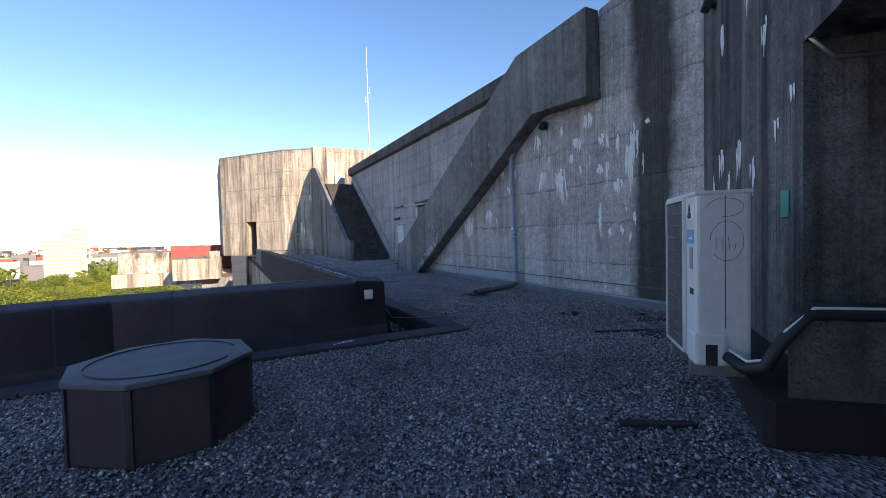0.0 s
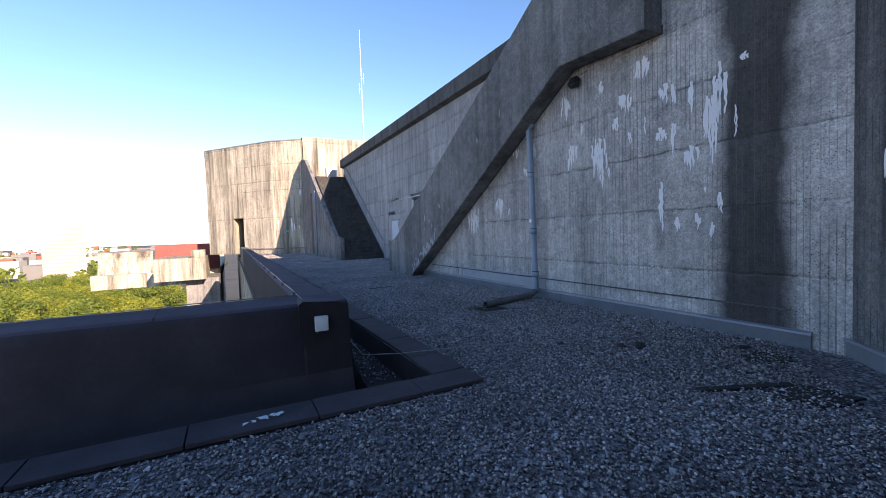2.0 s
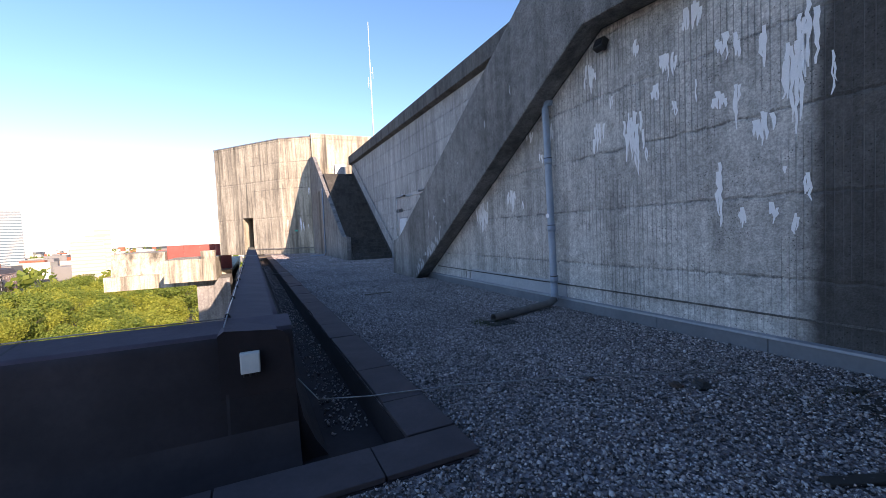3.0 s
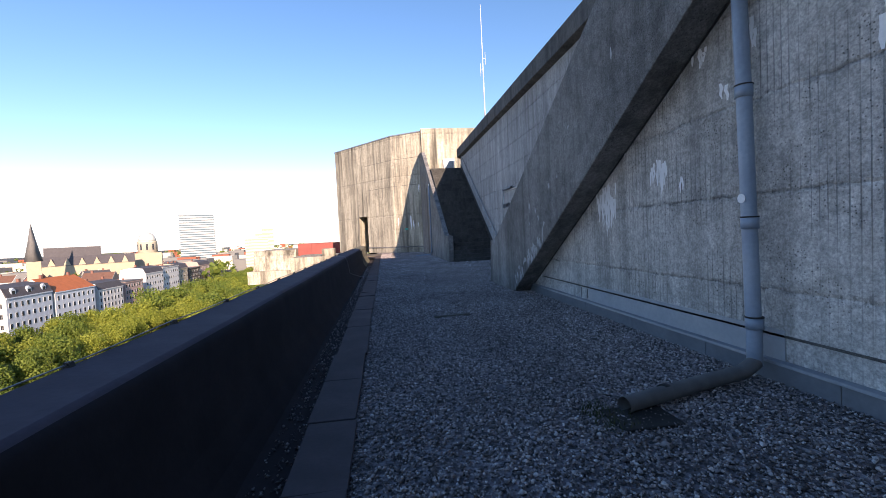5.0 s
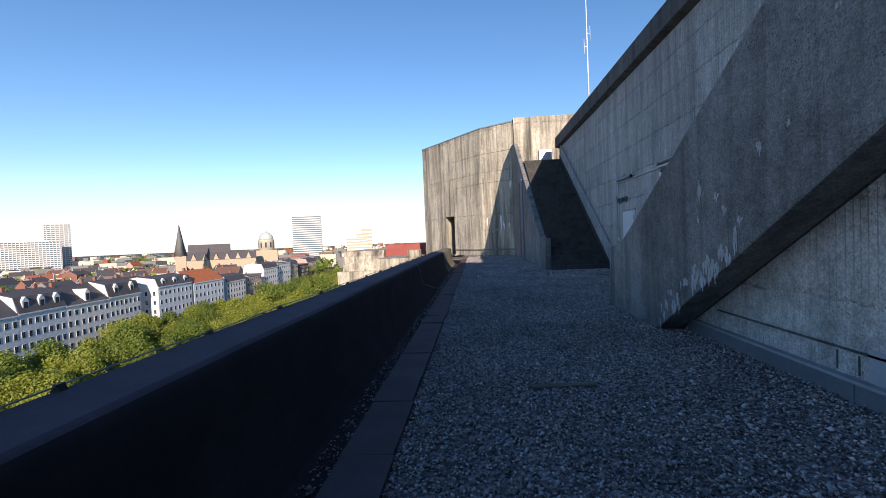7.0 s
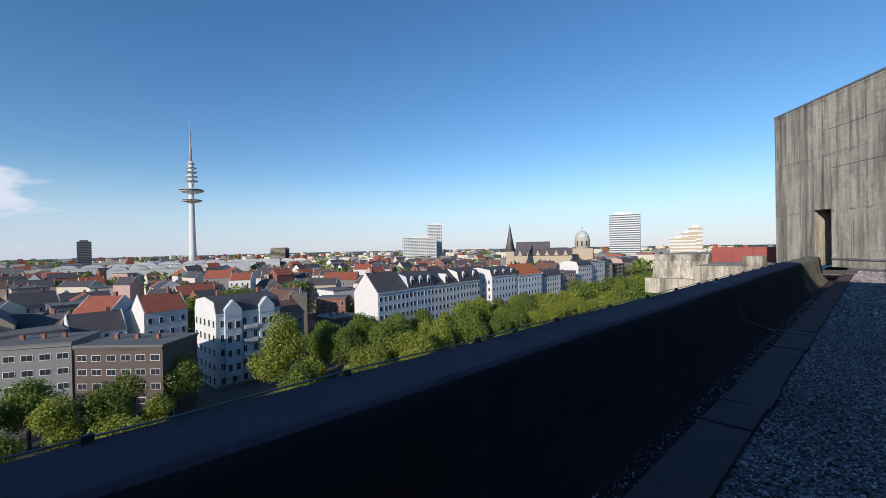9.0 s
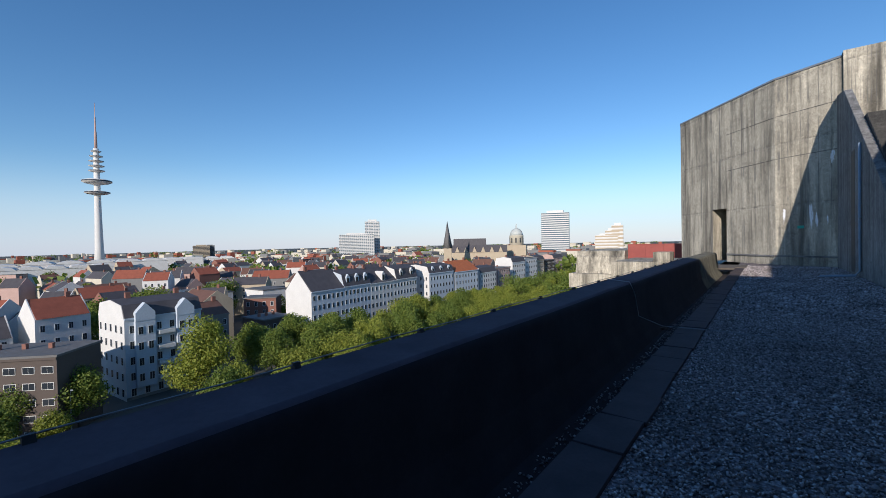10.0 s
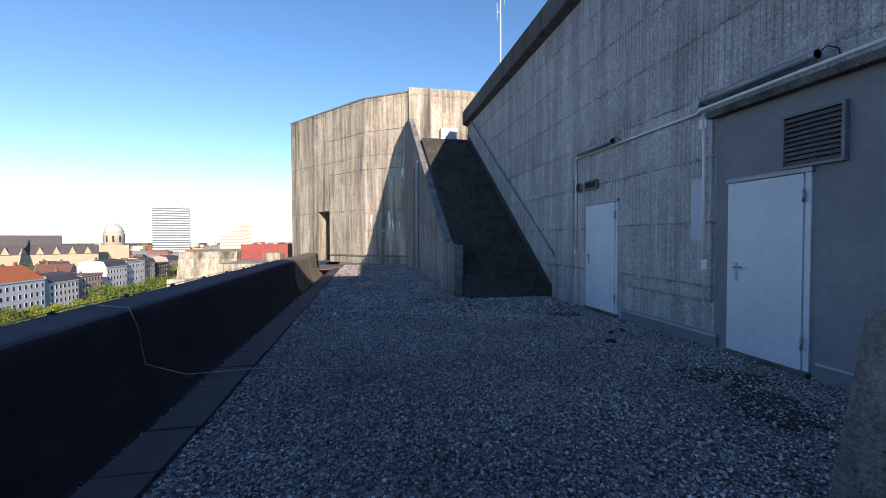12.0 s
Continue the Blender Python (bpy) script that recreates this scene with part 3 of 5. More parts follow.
# damp earth showing through the gravel
def stain(x, y, r, seed):
    rnd = random.Random(seed)
    edge = [(r * rnd.uniform(0.65, 1.15) * math.cos(2 * math.pi * k / 26) * 1.4, r * rnd.uniform(0.65, 1.15) * math.sin(2 * math.pi * k / 26)) for k in range(26)]
    return thing("soil_patch", "dark damp soil showing through the gravel", "soil", pose(x, y, 0, 0, 0, rnd.uniform(0, 180)), "", prism(edge, 0.0, 0.016), SOIL, "stuff")


stain(1.1, 5.4, 0.32, 1), stain(1.1, 9.0, 0.25, 5), stain(0.85, 4.66, 0.34, 7)
stain(-0.9, -9.3, 0.2, 11), stain(-1.7, -9.95, 0.24, 12)

# downpipe that turns out over the gravel
pipe = thing("downpipe", "grey-blue plastic downpipe that ends open on the gravel", "downpipe", pose(-0.18, 0.6, 0))
part("pipe", tube([(0.02, -5.38, 3.56), (-0.09, -5.38, 3.54), (-0.13, -5.39, 3.44), (-0.13, -5.42, 2.6), (-0.13, -5.48, 0.3), (-0.15, -5.50, 0.14)], 0.06, 16), PIPE, pipe)
for z in (2.53, 1.38, 0.5):
    part("collar", tube([(-0.13, -5.42 - (2.6 - z) * 0.03, z - 0.05), (-0.13, -5.42 - (2.6 - z) * 0.03, z + 0.05)], 0.069, 16), PIPE, pipe)
    part("seal_ring", tube([(-0.13, -5.42 - (2.6 - z) * 0.03, z + 0.05), (-0.13, -5.42 - (2.6 - z) * 0.03, z + 0.062)], 0.072, 16), BLACK, pipe, "black rubber ring")
part("sticker", prism([(0.04 * math.cos(a), 0.04 * math.sin(a)) for a in (k * math.pi / 8 for k in range(16))], 0, 0.003, "z"), FLAKE, pipe, "round white sticker",
     pose(-0.192, -5.44, 1.6) @ pose(0, 0, 0, 0, -90, 0))
part("foot_pipe", tube([(-0.15, -5.50, 0.16), (-0.3, -5.53, 0.1), (-0.6, -5.58, 0.085), (-1.6, -5.84, 0.075)], 0.062, 16, caps=False), mottled("old_plastic", (0.10, 0.10, 0.10), (0.17, 0.165, 0.16), 0.6, 5.0), pipe, "dirty grey open pipe end")
part("foot_collar", tube([(-1.15, -5.71, 0.08), (-1.2, -5.722, 0.08)], 0.068, 16), BLACK, pipe)
# dark mat under the open pipe end
part("splash_stone", box(-1.75, -6.1, 0.0, -1.3, -5.75, 0.022, 0.008), SOIL, pipe)

# small floodlight under the landing
def wall_light(m, group=""):
    ob = thing("wall_light", "small black floodlight fixed to the concrete wall", "wall lamp", m, group)
    part("housing", box(-0.09, -0.16, -0.08, 0.09, -0.05, 0.08, 0.02), BLACK, ob)
    part("bracket", box(-0.02, -0.06, -0.03, 0.02, 0.0, 0.03, 0.005), BLACK, ob)
    part("glass", box(-0.07, -0.17, -0.06, 0.07, -0.161, 0.06), mottled("dark_glass", (0.02, 0.02, 0.025), (0.03, 0.03, 0.035), 0.15), ob)
    return ob


wall_light(LONG @ ON_WALL @ pose(6.02, 0, 3.97, -25))

# the two doors
def steel_door(name, y0, y1, top, hinge_high, label):
    """A white steel door in the door wall; y0 is the far jamb."""
    w = y0 - y1
    ob = tagged(thing(name, label, "door", pose(DOOR_X, y0, 0.06, 0, 0, -90)), kind="structure")
    h = top - 0.06
    bm = box(-0.03, -0.03, 0.0, 0.03, 0.02, h + 0.05)
    box(w - 0.03, -0.03, 0.0, w + 0.03, 0.02, h + 0.05, bm=bm)
    part("frame", bm, WHITE_DOOR, ob)
    part("lintel", box(-0.05, -0.05, h + 0.002, w + 0.05, 0.0, h + 0.055, 0.006), ZINC, ob, "grey metal drip strip")
    leaf = part("leaf", box(0.035, -0.045, 0.0, w - 0.035, -0.005, h - 0.005, 0.006), WHITE_DOOR, ob, "white painted steel leaf with smears")
    part("plate", box(0.09, -0.055, 0.86, 0.13, -0.045, 1.08, 0.004), STEEL, leaf, "narrow steel lock plate")
    part("handle", tube([(0.11, -0.05, 1.03), (0.11, -0.095, 1.03), (0.13, -0.1, 1.03), (0.225, -0.1, 1.03)], 0.011, 8), STEEL, leaf, "steel lever handle")
    for z in (0.22, h - 0.3):
        part("hinge", tube([(w - 0.025, -0.055, z), (w - 0.025, -0.055, z + 0.13)], 0.013, 8), STEEL, ob)
    part("threshold", box(-0.04, -0.08, -0.06, w + 0.04, 0.0, -0.004, 0.006), CONC_DARK, ob)
    return ob


steel_door("door_1", 9.58, 8.55, 2.1, 0, "closed white steel door with small round lock marks")
steel_door("door_2", 6.18, 5.26, 2.11, 0, "closed white steel door below a louvred vent")


def louvre(y0, y1, z0, z1, slats, label):
    ob = thing("wall_vent", label, "vent", pose(DOOR_X, y0, z0, 0, 0, -90))
    w, h = y0 - y1, z1 - z0
    part("backing", box(0, -0.012, 0, w, -0.002, h), BLACK, ob)
    bm = bmesh.new()
    for a in ((0, 0, 0.03, h), (w - 0.03, 0, w, h), (0.03, 0, w - 0.03, 0.03), (0.03, h - 0.03, w - 0.03, h)):
        box(a[0], -0.06, a[1], a[2], -0.002, a[3], bm=bm)
    part("frame", bm, UPSTAND, ob)
    for i in range(slats):
        z = 0.035 + (h - 0.07) * i / slats
        part("slat", prism([(-0.05, z), (-0.014, z + (h - 0.07) / slats * 0.8), (-0.014, z + (h - 0.07) / slats * 0.8 + 0.006), (-0.054, z + 0.004)], 0.03, w - 0.03, "x"), mottled("vent_slat", (0.10, 0.10, 0.11), (0.16, 0.16, 0.165), 0.6, 9) if i == 0 else bpy.data.materials["vent_slat"], ob)
    return ob


louvre(5.53, 4.92, 2.17, 2.74, 10, "dark louvred vent above the larger door")
louvre(9.64, 9.2, 2.42, 2.6, 5, "small louvred vent above the smaller door")
fan = thing("round_vent", "small round dark vent pipe in the wall", "vent", pose(DOOR_X, 9.88, 2.5, 0, 0, -90))
part("ring", tube([(0, -0.06, 0), (0, 0.02, 0)], 0.1, 20, caps=False), ZINC, fan)
part("hole", tube([(0, -0.02, 0), (0, -0.015, 0)], 0.095, 20), BLACK, fan)

# lamps and conduit over the doors
def tube_light(y0, y1, z, label):
    ob = thing("tube_lamp", label, "lamp", pose(DOOR_X, y0, z, 0, 0, -90))
    w = y0 - y1
    part("casing", tube([(0, -0.09, 0), (w, -0.09, 0)], 0.045, 12), ZINC, ob)
    for x in (0.0, w - 0.06):
        part("end_cap", tube([(x, -0.09, 0), (x + 0.06, -0.09, 0)], 0.052, 12), STEEL, ob)
    for x in (0.25 * w, 0.75 * w):
        part("clip", box(x - 0.015, -0.09, -0.012, x + 0.015, 0.0, 0.012), STEEL, ob)
    part("cable", tube([(w, -0.09, 0.0), (w + 0.07, -0.07, 0.05), (w + 0.14, -0.03, 0.0), (w + 0.15, -0.02, -0.07)], 0.008, 6), BLACK, ob)
    return ob


tube_light(9.82, 8.6, 3.2, "long grey tube lamp above the smaller door")
tube_light(6.53, 5.15, 3.25, "long grey tube lamp above the larger door")
cond = thing("conduit", "pale grey cable conduit running along and down the wall", "conduit")
part("run", tube([(DOOR_X - 0.02, 10.05, 3.14), (DOOR_X - 0.02, 6.74, 3.13), (DOOR_X - 0.15, 6.53, 3.115), (DOOR_X - 0.15, 3.56, 3.115)], 0.022, 8), WHITE, cond)
part("drop", tube([(DOOR_X - 0.02, 10.03, 3.13), (DOOR_X - 0.02, 10.03, 1.2)], 0.02, 8), WHITE, cond)
part("drop", tube([(DOOR_X - 0.05, 6.59, 3.12), (DOOR_X - 0.05, 6.55, 1.15)], 0.022, 8), WHITE, cond)
part("junction_box", box(DOOR_X - 0.06, 6.53, 2.9, DOOR_X, 6.66, 3.02, 0.006), WHITE, cond, "small white junction box")
part("switch_box", box(DOOR_X - 0.06, 6.50, 1.02, DOOR_X, 6.60, 1.16, 0.006), WHITE, cond, "small white switch box")
part("switch_box", box(DOOR_X - 0.05, 9.99, 1.1, DOOR_X, 10.07, 1.2, 0.006), WHITE, cond, "small white switch box")
horn = thing("loudspeaker", "small grey horn on the wall above the conduit", "horn", pose(DOOR_X, 6.62, 3.22, 0, 0, -90))
part("bell", tube([(0, -0.04, 0), (0, -0.1, 0), (0, -0.16, 0)], [0.03, 0.04, 0.07], 14), ZINC, horn)
part("mount", box(-0.02, -0.05, -0.02, 0.02, 0.0, 0.02), ZINC, horn)
# raised panels in the door wall
PANEL = bpy.data.materials["concrete_door_wall"]
for i, (y0, y1, z0, z1) in enumerate(((8.23, 6.45, 0.62, 3.0), (10.4, 10.15, 0.6, 2.7))):
    structure("wall_panel_%d" % (i + 1), box(DOOR_X - 0.05, y1, z0, DOOR_X + 0.002, y0, z1, 0.006), PANEL, "slightly raised concrete panel in the door wall", "wall panel")
structure("wall_panel_3", box(DOOR_X - 0.008, 4.6, 0.05, DOOR_X + 0.002, 6.42, 3.06), mottled("grey_render", (0.17, 0.18, 0.20), (0.24, 0.25, 0.27), 0.9, 1.2), "dark grey rendered surround of the larger door", "wall panel")
structure("wall_panel_4", box(DOOR_X - 0.058, 6.55, 1.42, DOOR_X - 0.046, 6.78, 2.24), mottled("pale_paint", (0.42, 0.48, 0.55), (0.5, 0.55, 0.6), 0.8, 3.0), "pale blue-grey painted patch on the wall panel", "wall panel")
structure("ledge", box(DOOR_X - 0.12, 3.2, 2.98, DOOR_X + 0.002, 6.48, 3.07, 0.01), CONC_DARK, "thin rough concrete ledge over the larger door", "ledge")

# ---- things on the parapet and gravel ----
def junction_box():
    ob = thing("junction_box", "square white plastic junction box on the parapet", "junction box", pose(-5.08, -7.32, 0.56))
    part("case", box(-0.065, -0.05, -0.075, 0.065, 0.0, 0.075, 0.01), WHITE, ob)
    part("lid", box(-0.06, -0.062, -0.07, 0.06, -0.051, 0.07, 0.006), WHITE, ob)
    for x in (-0.04, 0.0, 0.04):
        part("gland", tube([(x, -0.025, -0.075), (x, -0.025, -0.1)], 0.011, 8), BLACK, ob)
    return ob


junction_box()
wire = thing("lightning_wire", "thin bare metal wire along the parapet edge", "wire")
part("wire", tube([(-5.24, y, 0.805 + 0.012 * (i % 2)) for i, y in enumerate([-7.2 + 0.9 * k for k in range(26)])], 0.005, 5), STEEL, wire)
part("wire", tube([(-8.4, -6.84, 0.81), (-7.2, -6.86, 0.80), (-6.2, -6.84, 0.81), (-5.24, -6.84, 0.805)], 0.005, 5), STEEL, wire)
for i in range(20):
    part("clip", prism([(-0.03, 0.0), (0.03, 0.0), (0.012, 0.045), (-0.012, 0.045)], -0.02, 0.02, "y"), BLACK, wire, "", pose(-5.24, -6.7 + 1.15 * i, 0.775))
cable = thing("cable", "thin loose wire lying over the gravel", "cable")
part("wire", tube([(-4.75, -7.1, 0.3), (-4.6, -7.1, 0.1), (-4.2, -7.15, 0.06), (-3.4, -7.3, 0.05), (-2.3, -7.75, 0.06), (-1.2, -8.3, 0.05)], 0.006, 5), STEEL, cable)
cable2 = thing("cable", "thin loose wire hanging over the parapet onto the gravel", "cable")
part("wire", tube([(-5.24, 6.4, 0.81), (-4.84, 6.35, 0.775), (-4.76, 6.33, 0.6), (-4.7, 6.35, 0.2), (-4.35, 6.4, 0.06), (-3.6, 6.5, 0.05), (-2.7, 6.3, 0.05), (-1.8, 6.6, 0.04)], 0.006, 5), STEEL, cable2)


def rubble(x, y, size, seed, label, material, category="rubble"):
    """A broken lump lying on the roof."""
    rnd = random.Random(seed)
    bm = bmesh.new()
    bmesh.ops.create_icosphere(bm, subdivisions=2, radius=size)
    for v in bm.verts:
        v.co *= rnd.uniform(0.75, 1.15)
        v.co.x *= 1.3
        v.co.z = max(v.co.z * 0.7, -size * 0.3)
    ob = thing("rubble", label, category, pose(x, y, size * 0.3, 0, 0, rnd.uniform(0, 180)), bm=bm, material=material)
    return ob


for i, (x, y, s) in enumerate(((-1.64, -8.32, 0.07), (-1.8, -8.22, 0.05), (-0.75, -9.0, 0.05), (-2.29, -7.74, 0.035), (0.77, 6.92, 0.06), (1.34, 7.51, 0.05), (1.1, 7.4, 0.045), (-4.33, 6.42, 0.05))):
    rubble(x, y, s, 200 + i, "small dark lump of debris lying on the gravel", RUST if i % 2 else BLACK)
for i, (x, y, s) in enumerate(((1.7, 9.54, 0.07), (1.3, 10.4, 0.06), (0.9, 5.2, 0.07), (-0.7, 13.0, 0.05), (-1.3, 13.4, 0.05))):
    rubble(x, y, s, 230 + i, "pale broken stone lying on the gravel", CONC_STRUT, "stone")


def batten(x, y, length, rz, label, material=RUST, thick=0.06):
    return thing("batten", label, "batten", pose(x, y, 0.0, 0, 0, rz), bm=box(-length / 2, -0.04, 0.0, length / 2, 0.04, thick + 0.012, 0.008), material=material)


batten(-4.22, -11.75, 0.55, -32, "dark short wooden batten half sunk in gravel", SOIL, 0.03)
batten(-1.96, -9.62, 0.85, -24, "dark rotten batten lying in the gravel", SOIL, 0.012)
batten(-2.41, -1.18, 0.6, 4, "pale board just showing in the gravel", WOOD, 0.02)
tuft_mat = mottled("moss", (0.05, 0.06, 0.02), (0.09, 0.10, 0.03), 0.9, 8)


def tuft(x, y, r, seed):
    """A low tuft of weeds."""
    rnd = random.Random(seed)
    bm = bmesh.new()
    for _ in range(70):
        a, q = rnd.uniform(0, 6.28), r * rnd.random() ** 0.5
        px, py, h = q * math.cos(a), q * math.sin(a), rnd.uniform(0.03, 0.09)
        lx, ly = rnd.uniform(-0.05, 0.05), rnd.uniform(-0.05, 0.05)
        solid(bm, [(px - 0.004, py, 0), (px + 0.004, py, 0), (px + lx, py + ly, h)], [(0, 1, 2)])
    return thing("weed", "low tuft of moss and weeds in the gravel", "weed", pose(x, y, 0), "", bm, tuft_mat, "stuff")


tuft(-1.25, -8.8, 0.22, 1), tuft(-1.91, -5.35, 0.16, 2), tuft(-1.98, -5.15, 0.12, 3), tuft(-0.9, -9.0, 0.12, 4)

# ---- air conditioner on the plinth ----
def air_conditioner():
    """Outdoor unit: local x along its front from the panel end, local y out of the front."""
    ob = thing("air_conditioner", "tall white outdoor air-conditioning unit on a plinth", "air conditioner", pose(-3.86, -11.83, 0.36, 0, 0, 47) @ Matrix.Diagonal((0.87, 1.0, 1.0, 1.0)))
    for x in (0.15, 0.8):
        part("foot", box(x - 0.025, -0.36, -0.04, x + 0.025, 0.02, 0.07, 0.006), STEEL, ob)
    body = part("body", box(0.0, -0.36, 0.07, 0.98, 0.0, 1.38, 0.025), WHITE, ob)
    part("top_lid", box(-0.01, -0.37, 1.37, 0.99, 0.012, 1.40, 0.008), WHITE, ob)
    grille = part("grille", box(0.34, -0.005, 0.11, 0.96, 0.008, 1.35), mottled("coil_fins", (0.03, 0.03, 0.032), (0.055, 0.055, 0.055), 0.7, 12), ob, "dark coil behind wire guard")
    bm = bmesh.new()
    for a in ((0.325, 0.09, 0.345, 1.37), (0.955, 0.09, 0.975, 1.37), (0.345, 0.09, 0.955, 0.11), (0.345, 1.35, 0.955, 1.37)):
        box(a[0], -0.004, a[1], a[2], 0.022, a[3], bm=bm)
    part("guard_frame", bm, WHITE, ob)
    for i in range(11):
        z = 0.2 + i * 0.105
        part("guard_wire", tube([(0.345, 0.016, z), (0.955, 0.016, z)], 0.0035, 5), STEEL, grille)
    for i in range(30):
        x = 0.36 + i * 0.02
        part("fin", box(x - 0.0015, 0.008, 0.12, x + 0.0015, 0.012, 1.34), STEEL, grille)
    part("panel_joint", box(0.30, -0.001, 0.1, 0.304, 0.002, 1.36), BLACK, body)
    part("label", box(0.07, 0.001, 1.0, 0.27, 0.004, 1.11), mottled("label_blue", (0.18, 0.34, 0.52), (0.24, 0.42, 0.6), 0.5, 20), body, "pale blue printed label")
    part("label_bar", box(0.10, 0.004, 1.035, 0.2, 0.006, 1.05), FLAKE, body)
    part("label", box(0.10, 0.001, 0.8, 0.19, 0.004, 0.97), mottled("label_grey", (0.25, 0.27, 0.3), (0.34, 0.36, 0.4), 0.5, 20), body, "small grey rating plate")
    part("label", box(0.06, 0.001, 1.2, 0.13, 0.004, 1.31), FLAKE, body, "small white and blue tag")
    for k, (x, z) in enumerate(((0.2, 1.27), (0.176, 1.215), (0.224, 1.215))):
        part("emblem", prism([(x, z - 0.045), (x + 0.022, z), (x, z + 0.045), (x - 0.022, z)] if k == 0 else [(x, z - 0.02), (x + 0.03, z), (x, z + 0.03), (x - 0.03, z)], 0.0, 0.004, "y"), mottled("emblem_red", (0.10, 0.02, 0.03), (0.13, 0.03, 0.04), 0.5) if k == 0 else bpy.data.materials["emblem_red"], body, "dark red lozenge")
    part("recess_handle", box(0.09, -0.002, 0.6, 0.19, 0.004, 0.65, 0.003), BLACK, body, "dark recessed grip")
    part("pipe_cover", box(-0.03, -0.2, 0.075, 0.2, 0.025, 0.33, 0.03), WHITE, ob, "white cover over the pipe outlet")
    for k, pts in enumerate(([(-0.2 + 0.11 * math.cos(a), 1.02 + 0.15 * math.sin(a)) for a in (i * math.pi / 9 for i in range(17))],
                             [(-0.19 + 0.12 * math.cos(a), 1.27 + 0.07 * math.sin(a)) for a in (i * math.pi / 9 for i in range(15))],
                             [(-0.13, 1.05), (-0.13, 0.95)], [(-0.17, 1.04), (-0.17, 0.95)], [(-0.21, 1.05), (-0.22, 0.95)], [(-0.26, 1.0), (-0.25, 0.95)])):
        part("marker_stroke", tube([(-0.002, y, z) for y, z in pts], 0.0016, 5), BLACK, body, "hand-drawn black marker line")
    part("panel_joint", box(-0.003, -0.192, 0.36, 0.001, -0.188, 1.36), BLACK, body)
    part("outlet", box(-0.034, -0.13, 0.08, -0.026, -0.05, 0.24, 0.003), BLACK, ob)
    return ob


air_conditioner()
hose = thing("refrigerant_line", "black insulated refrigerant pipe with a white wrap", "pipe", NEAR)
part("pipe", tube([(-4.22, -12.72, 0.53), (-4.27, -12.86, 0.48), (-4.27, -12.98, 0.52), (-4.21, -13.06, 0.72), (-4.05, -13.14, 0.885), (-3.52, -13.58, 0.885), (-2.93, -15.2, 0.885)], 0.042, 12), BLACK, hose)
part("pipe", tube([(-4.23, -12.74, 0.58), (-4.28, -12.88, 0.54), (-4.26, -13.0, 0.58), (-4.2, -13.07, 0.78), (-4.04, -13.16, 0.93), (-3.5, -13.6, 0.925), (-2.92, -15.2, 0.935)], 0.011, 8), WHITE, hose, "white wrapped pipe")
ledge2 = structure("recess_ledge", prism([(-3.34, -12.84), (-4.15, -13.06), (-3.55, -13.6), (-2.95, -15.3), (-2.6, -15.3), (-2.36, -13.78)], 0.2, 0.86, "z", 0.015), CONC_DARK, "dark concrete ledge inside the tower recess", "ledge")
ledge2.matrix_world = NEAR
part("green_sign", box(0.0, -0.014, 0.0, 0.19, -0.004, 0.24, 0.003), GREEN, near_tower, "green emergency exit sign on the wall", FACE_B @ pose(1.72, 0, 1.56))
flood = wall_light(NEAR @ FACE_A @ pose(0.35, 0, 4.7, -20))
cd2 = thing("conduit", "white cable conduit dropping to a socket in the recess", "conduit", NEAR)
part("drop", tube([(-2.78, -13.42, 2.7), (-2.78, -13.42, 1.15)], 0.014, 8), STEEL, cd2)
part("socket_box", box(-2.86, -13.5, 1.02, -2.74, -13.4, 1.15, 0.006), STEEL, cd2)
flue = thing("duct_pipe", "thick grey pipe under the edge of the recess", "pipe", NEAR)
part("pipe", tube([(-3.2, -12.62, 3.55), (-3.9, -13.2, 3.6), (-5.4, -14.45, 3.65)], 0.08, 16), ZINC, flue)
part("pipe", tube([(-3.3, -12.85, 3.02), (-3.95, -13.35, 3.05), (-5.4, -14.6, 3.1)], 0.025, 8), STEEL, flue)
part("bracket", tube([(-3.35, -12.85, 2.98), (-3.2, -12.95, 2.8), (-2.8, -13.3, 2.78)], 0.02, 8), STEEL, flue)

# ---- details of the far end ----
tower_trim(far_tower)
part("green_sign", box(-0.14, -0.015, -0.07, 0.14, -0.004, 0.07, 0.003), GREEN, far_tower, "small green exit sign on the wall", pose(-1.62, 25.5, 1.9, 0, 0, -33.1))
rain = thing("rain_pipe", "thin grey rain pipe on the stair parapet", "rain pipe")
part("pipe", tube([(-0.45, 18.6, 4.6), (-0.45, 18.6, 0.25), (-0.6, 18.4, 0.1), (-1.5, 18.3, 0.06)], 0.04, 10), PIPE, rain)
part("clip", box(-0.49, 18.55, 2.0, -0.4, 18.65, 2.05), STEEL, rain)
dr = tagged(thing("door_3", "narrow doorway in the stair parapet, a black panel for its unlit depth", "doorway", pose(0, 0, 0)), kind="structure")
# black panel stands in for the darkness inside the doorway
part("opening", box(-0.406, 20.0, 0.1, -0.35, 20.8, 4.6), BLACK, dr)
shed = thing("ventilation_box", "small white box beside the head of the stairs", "ventilation box", pose(1.3, 21.3, 5.77))
part("case", box(-0.3, 0, 0, 0.5, 0.5, 0.95, 0.02), WHITE, shed)
part("grille", box(-0.2, -0.02, 0.2, 0.4, 0.0, 0.8), STEEL, shed)
tiles = thing("mat", "pale boards lying at the foot of the tower", "boards", pose(-4.3, 23.2, 0.0))
part("board", box(-0.9, -0.6, 0.0, 0.6, 1.6, 0.05, 0.01), WOOD, tiles)
part("board", box(-0.6, -1.6, 0.0, 0.2, -0.8, 0.06, 0.01), WOOD, tiles)
mast = thing("antenna_mast", "tall thin white antenna mast on the roof", "antenna", pose(5.07, 24.62, 9.69))
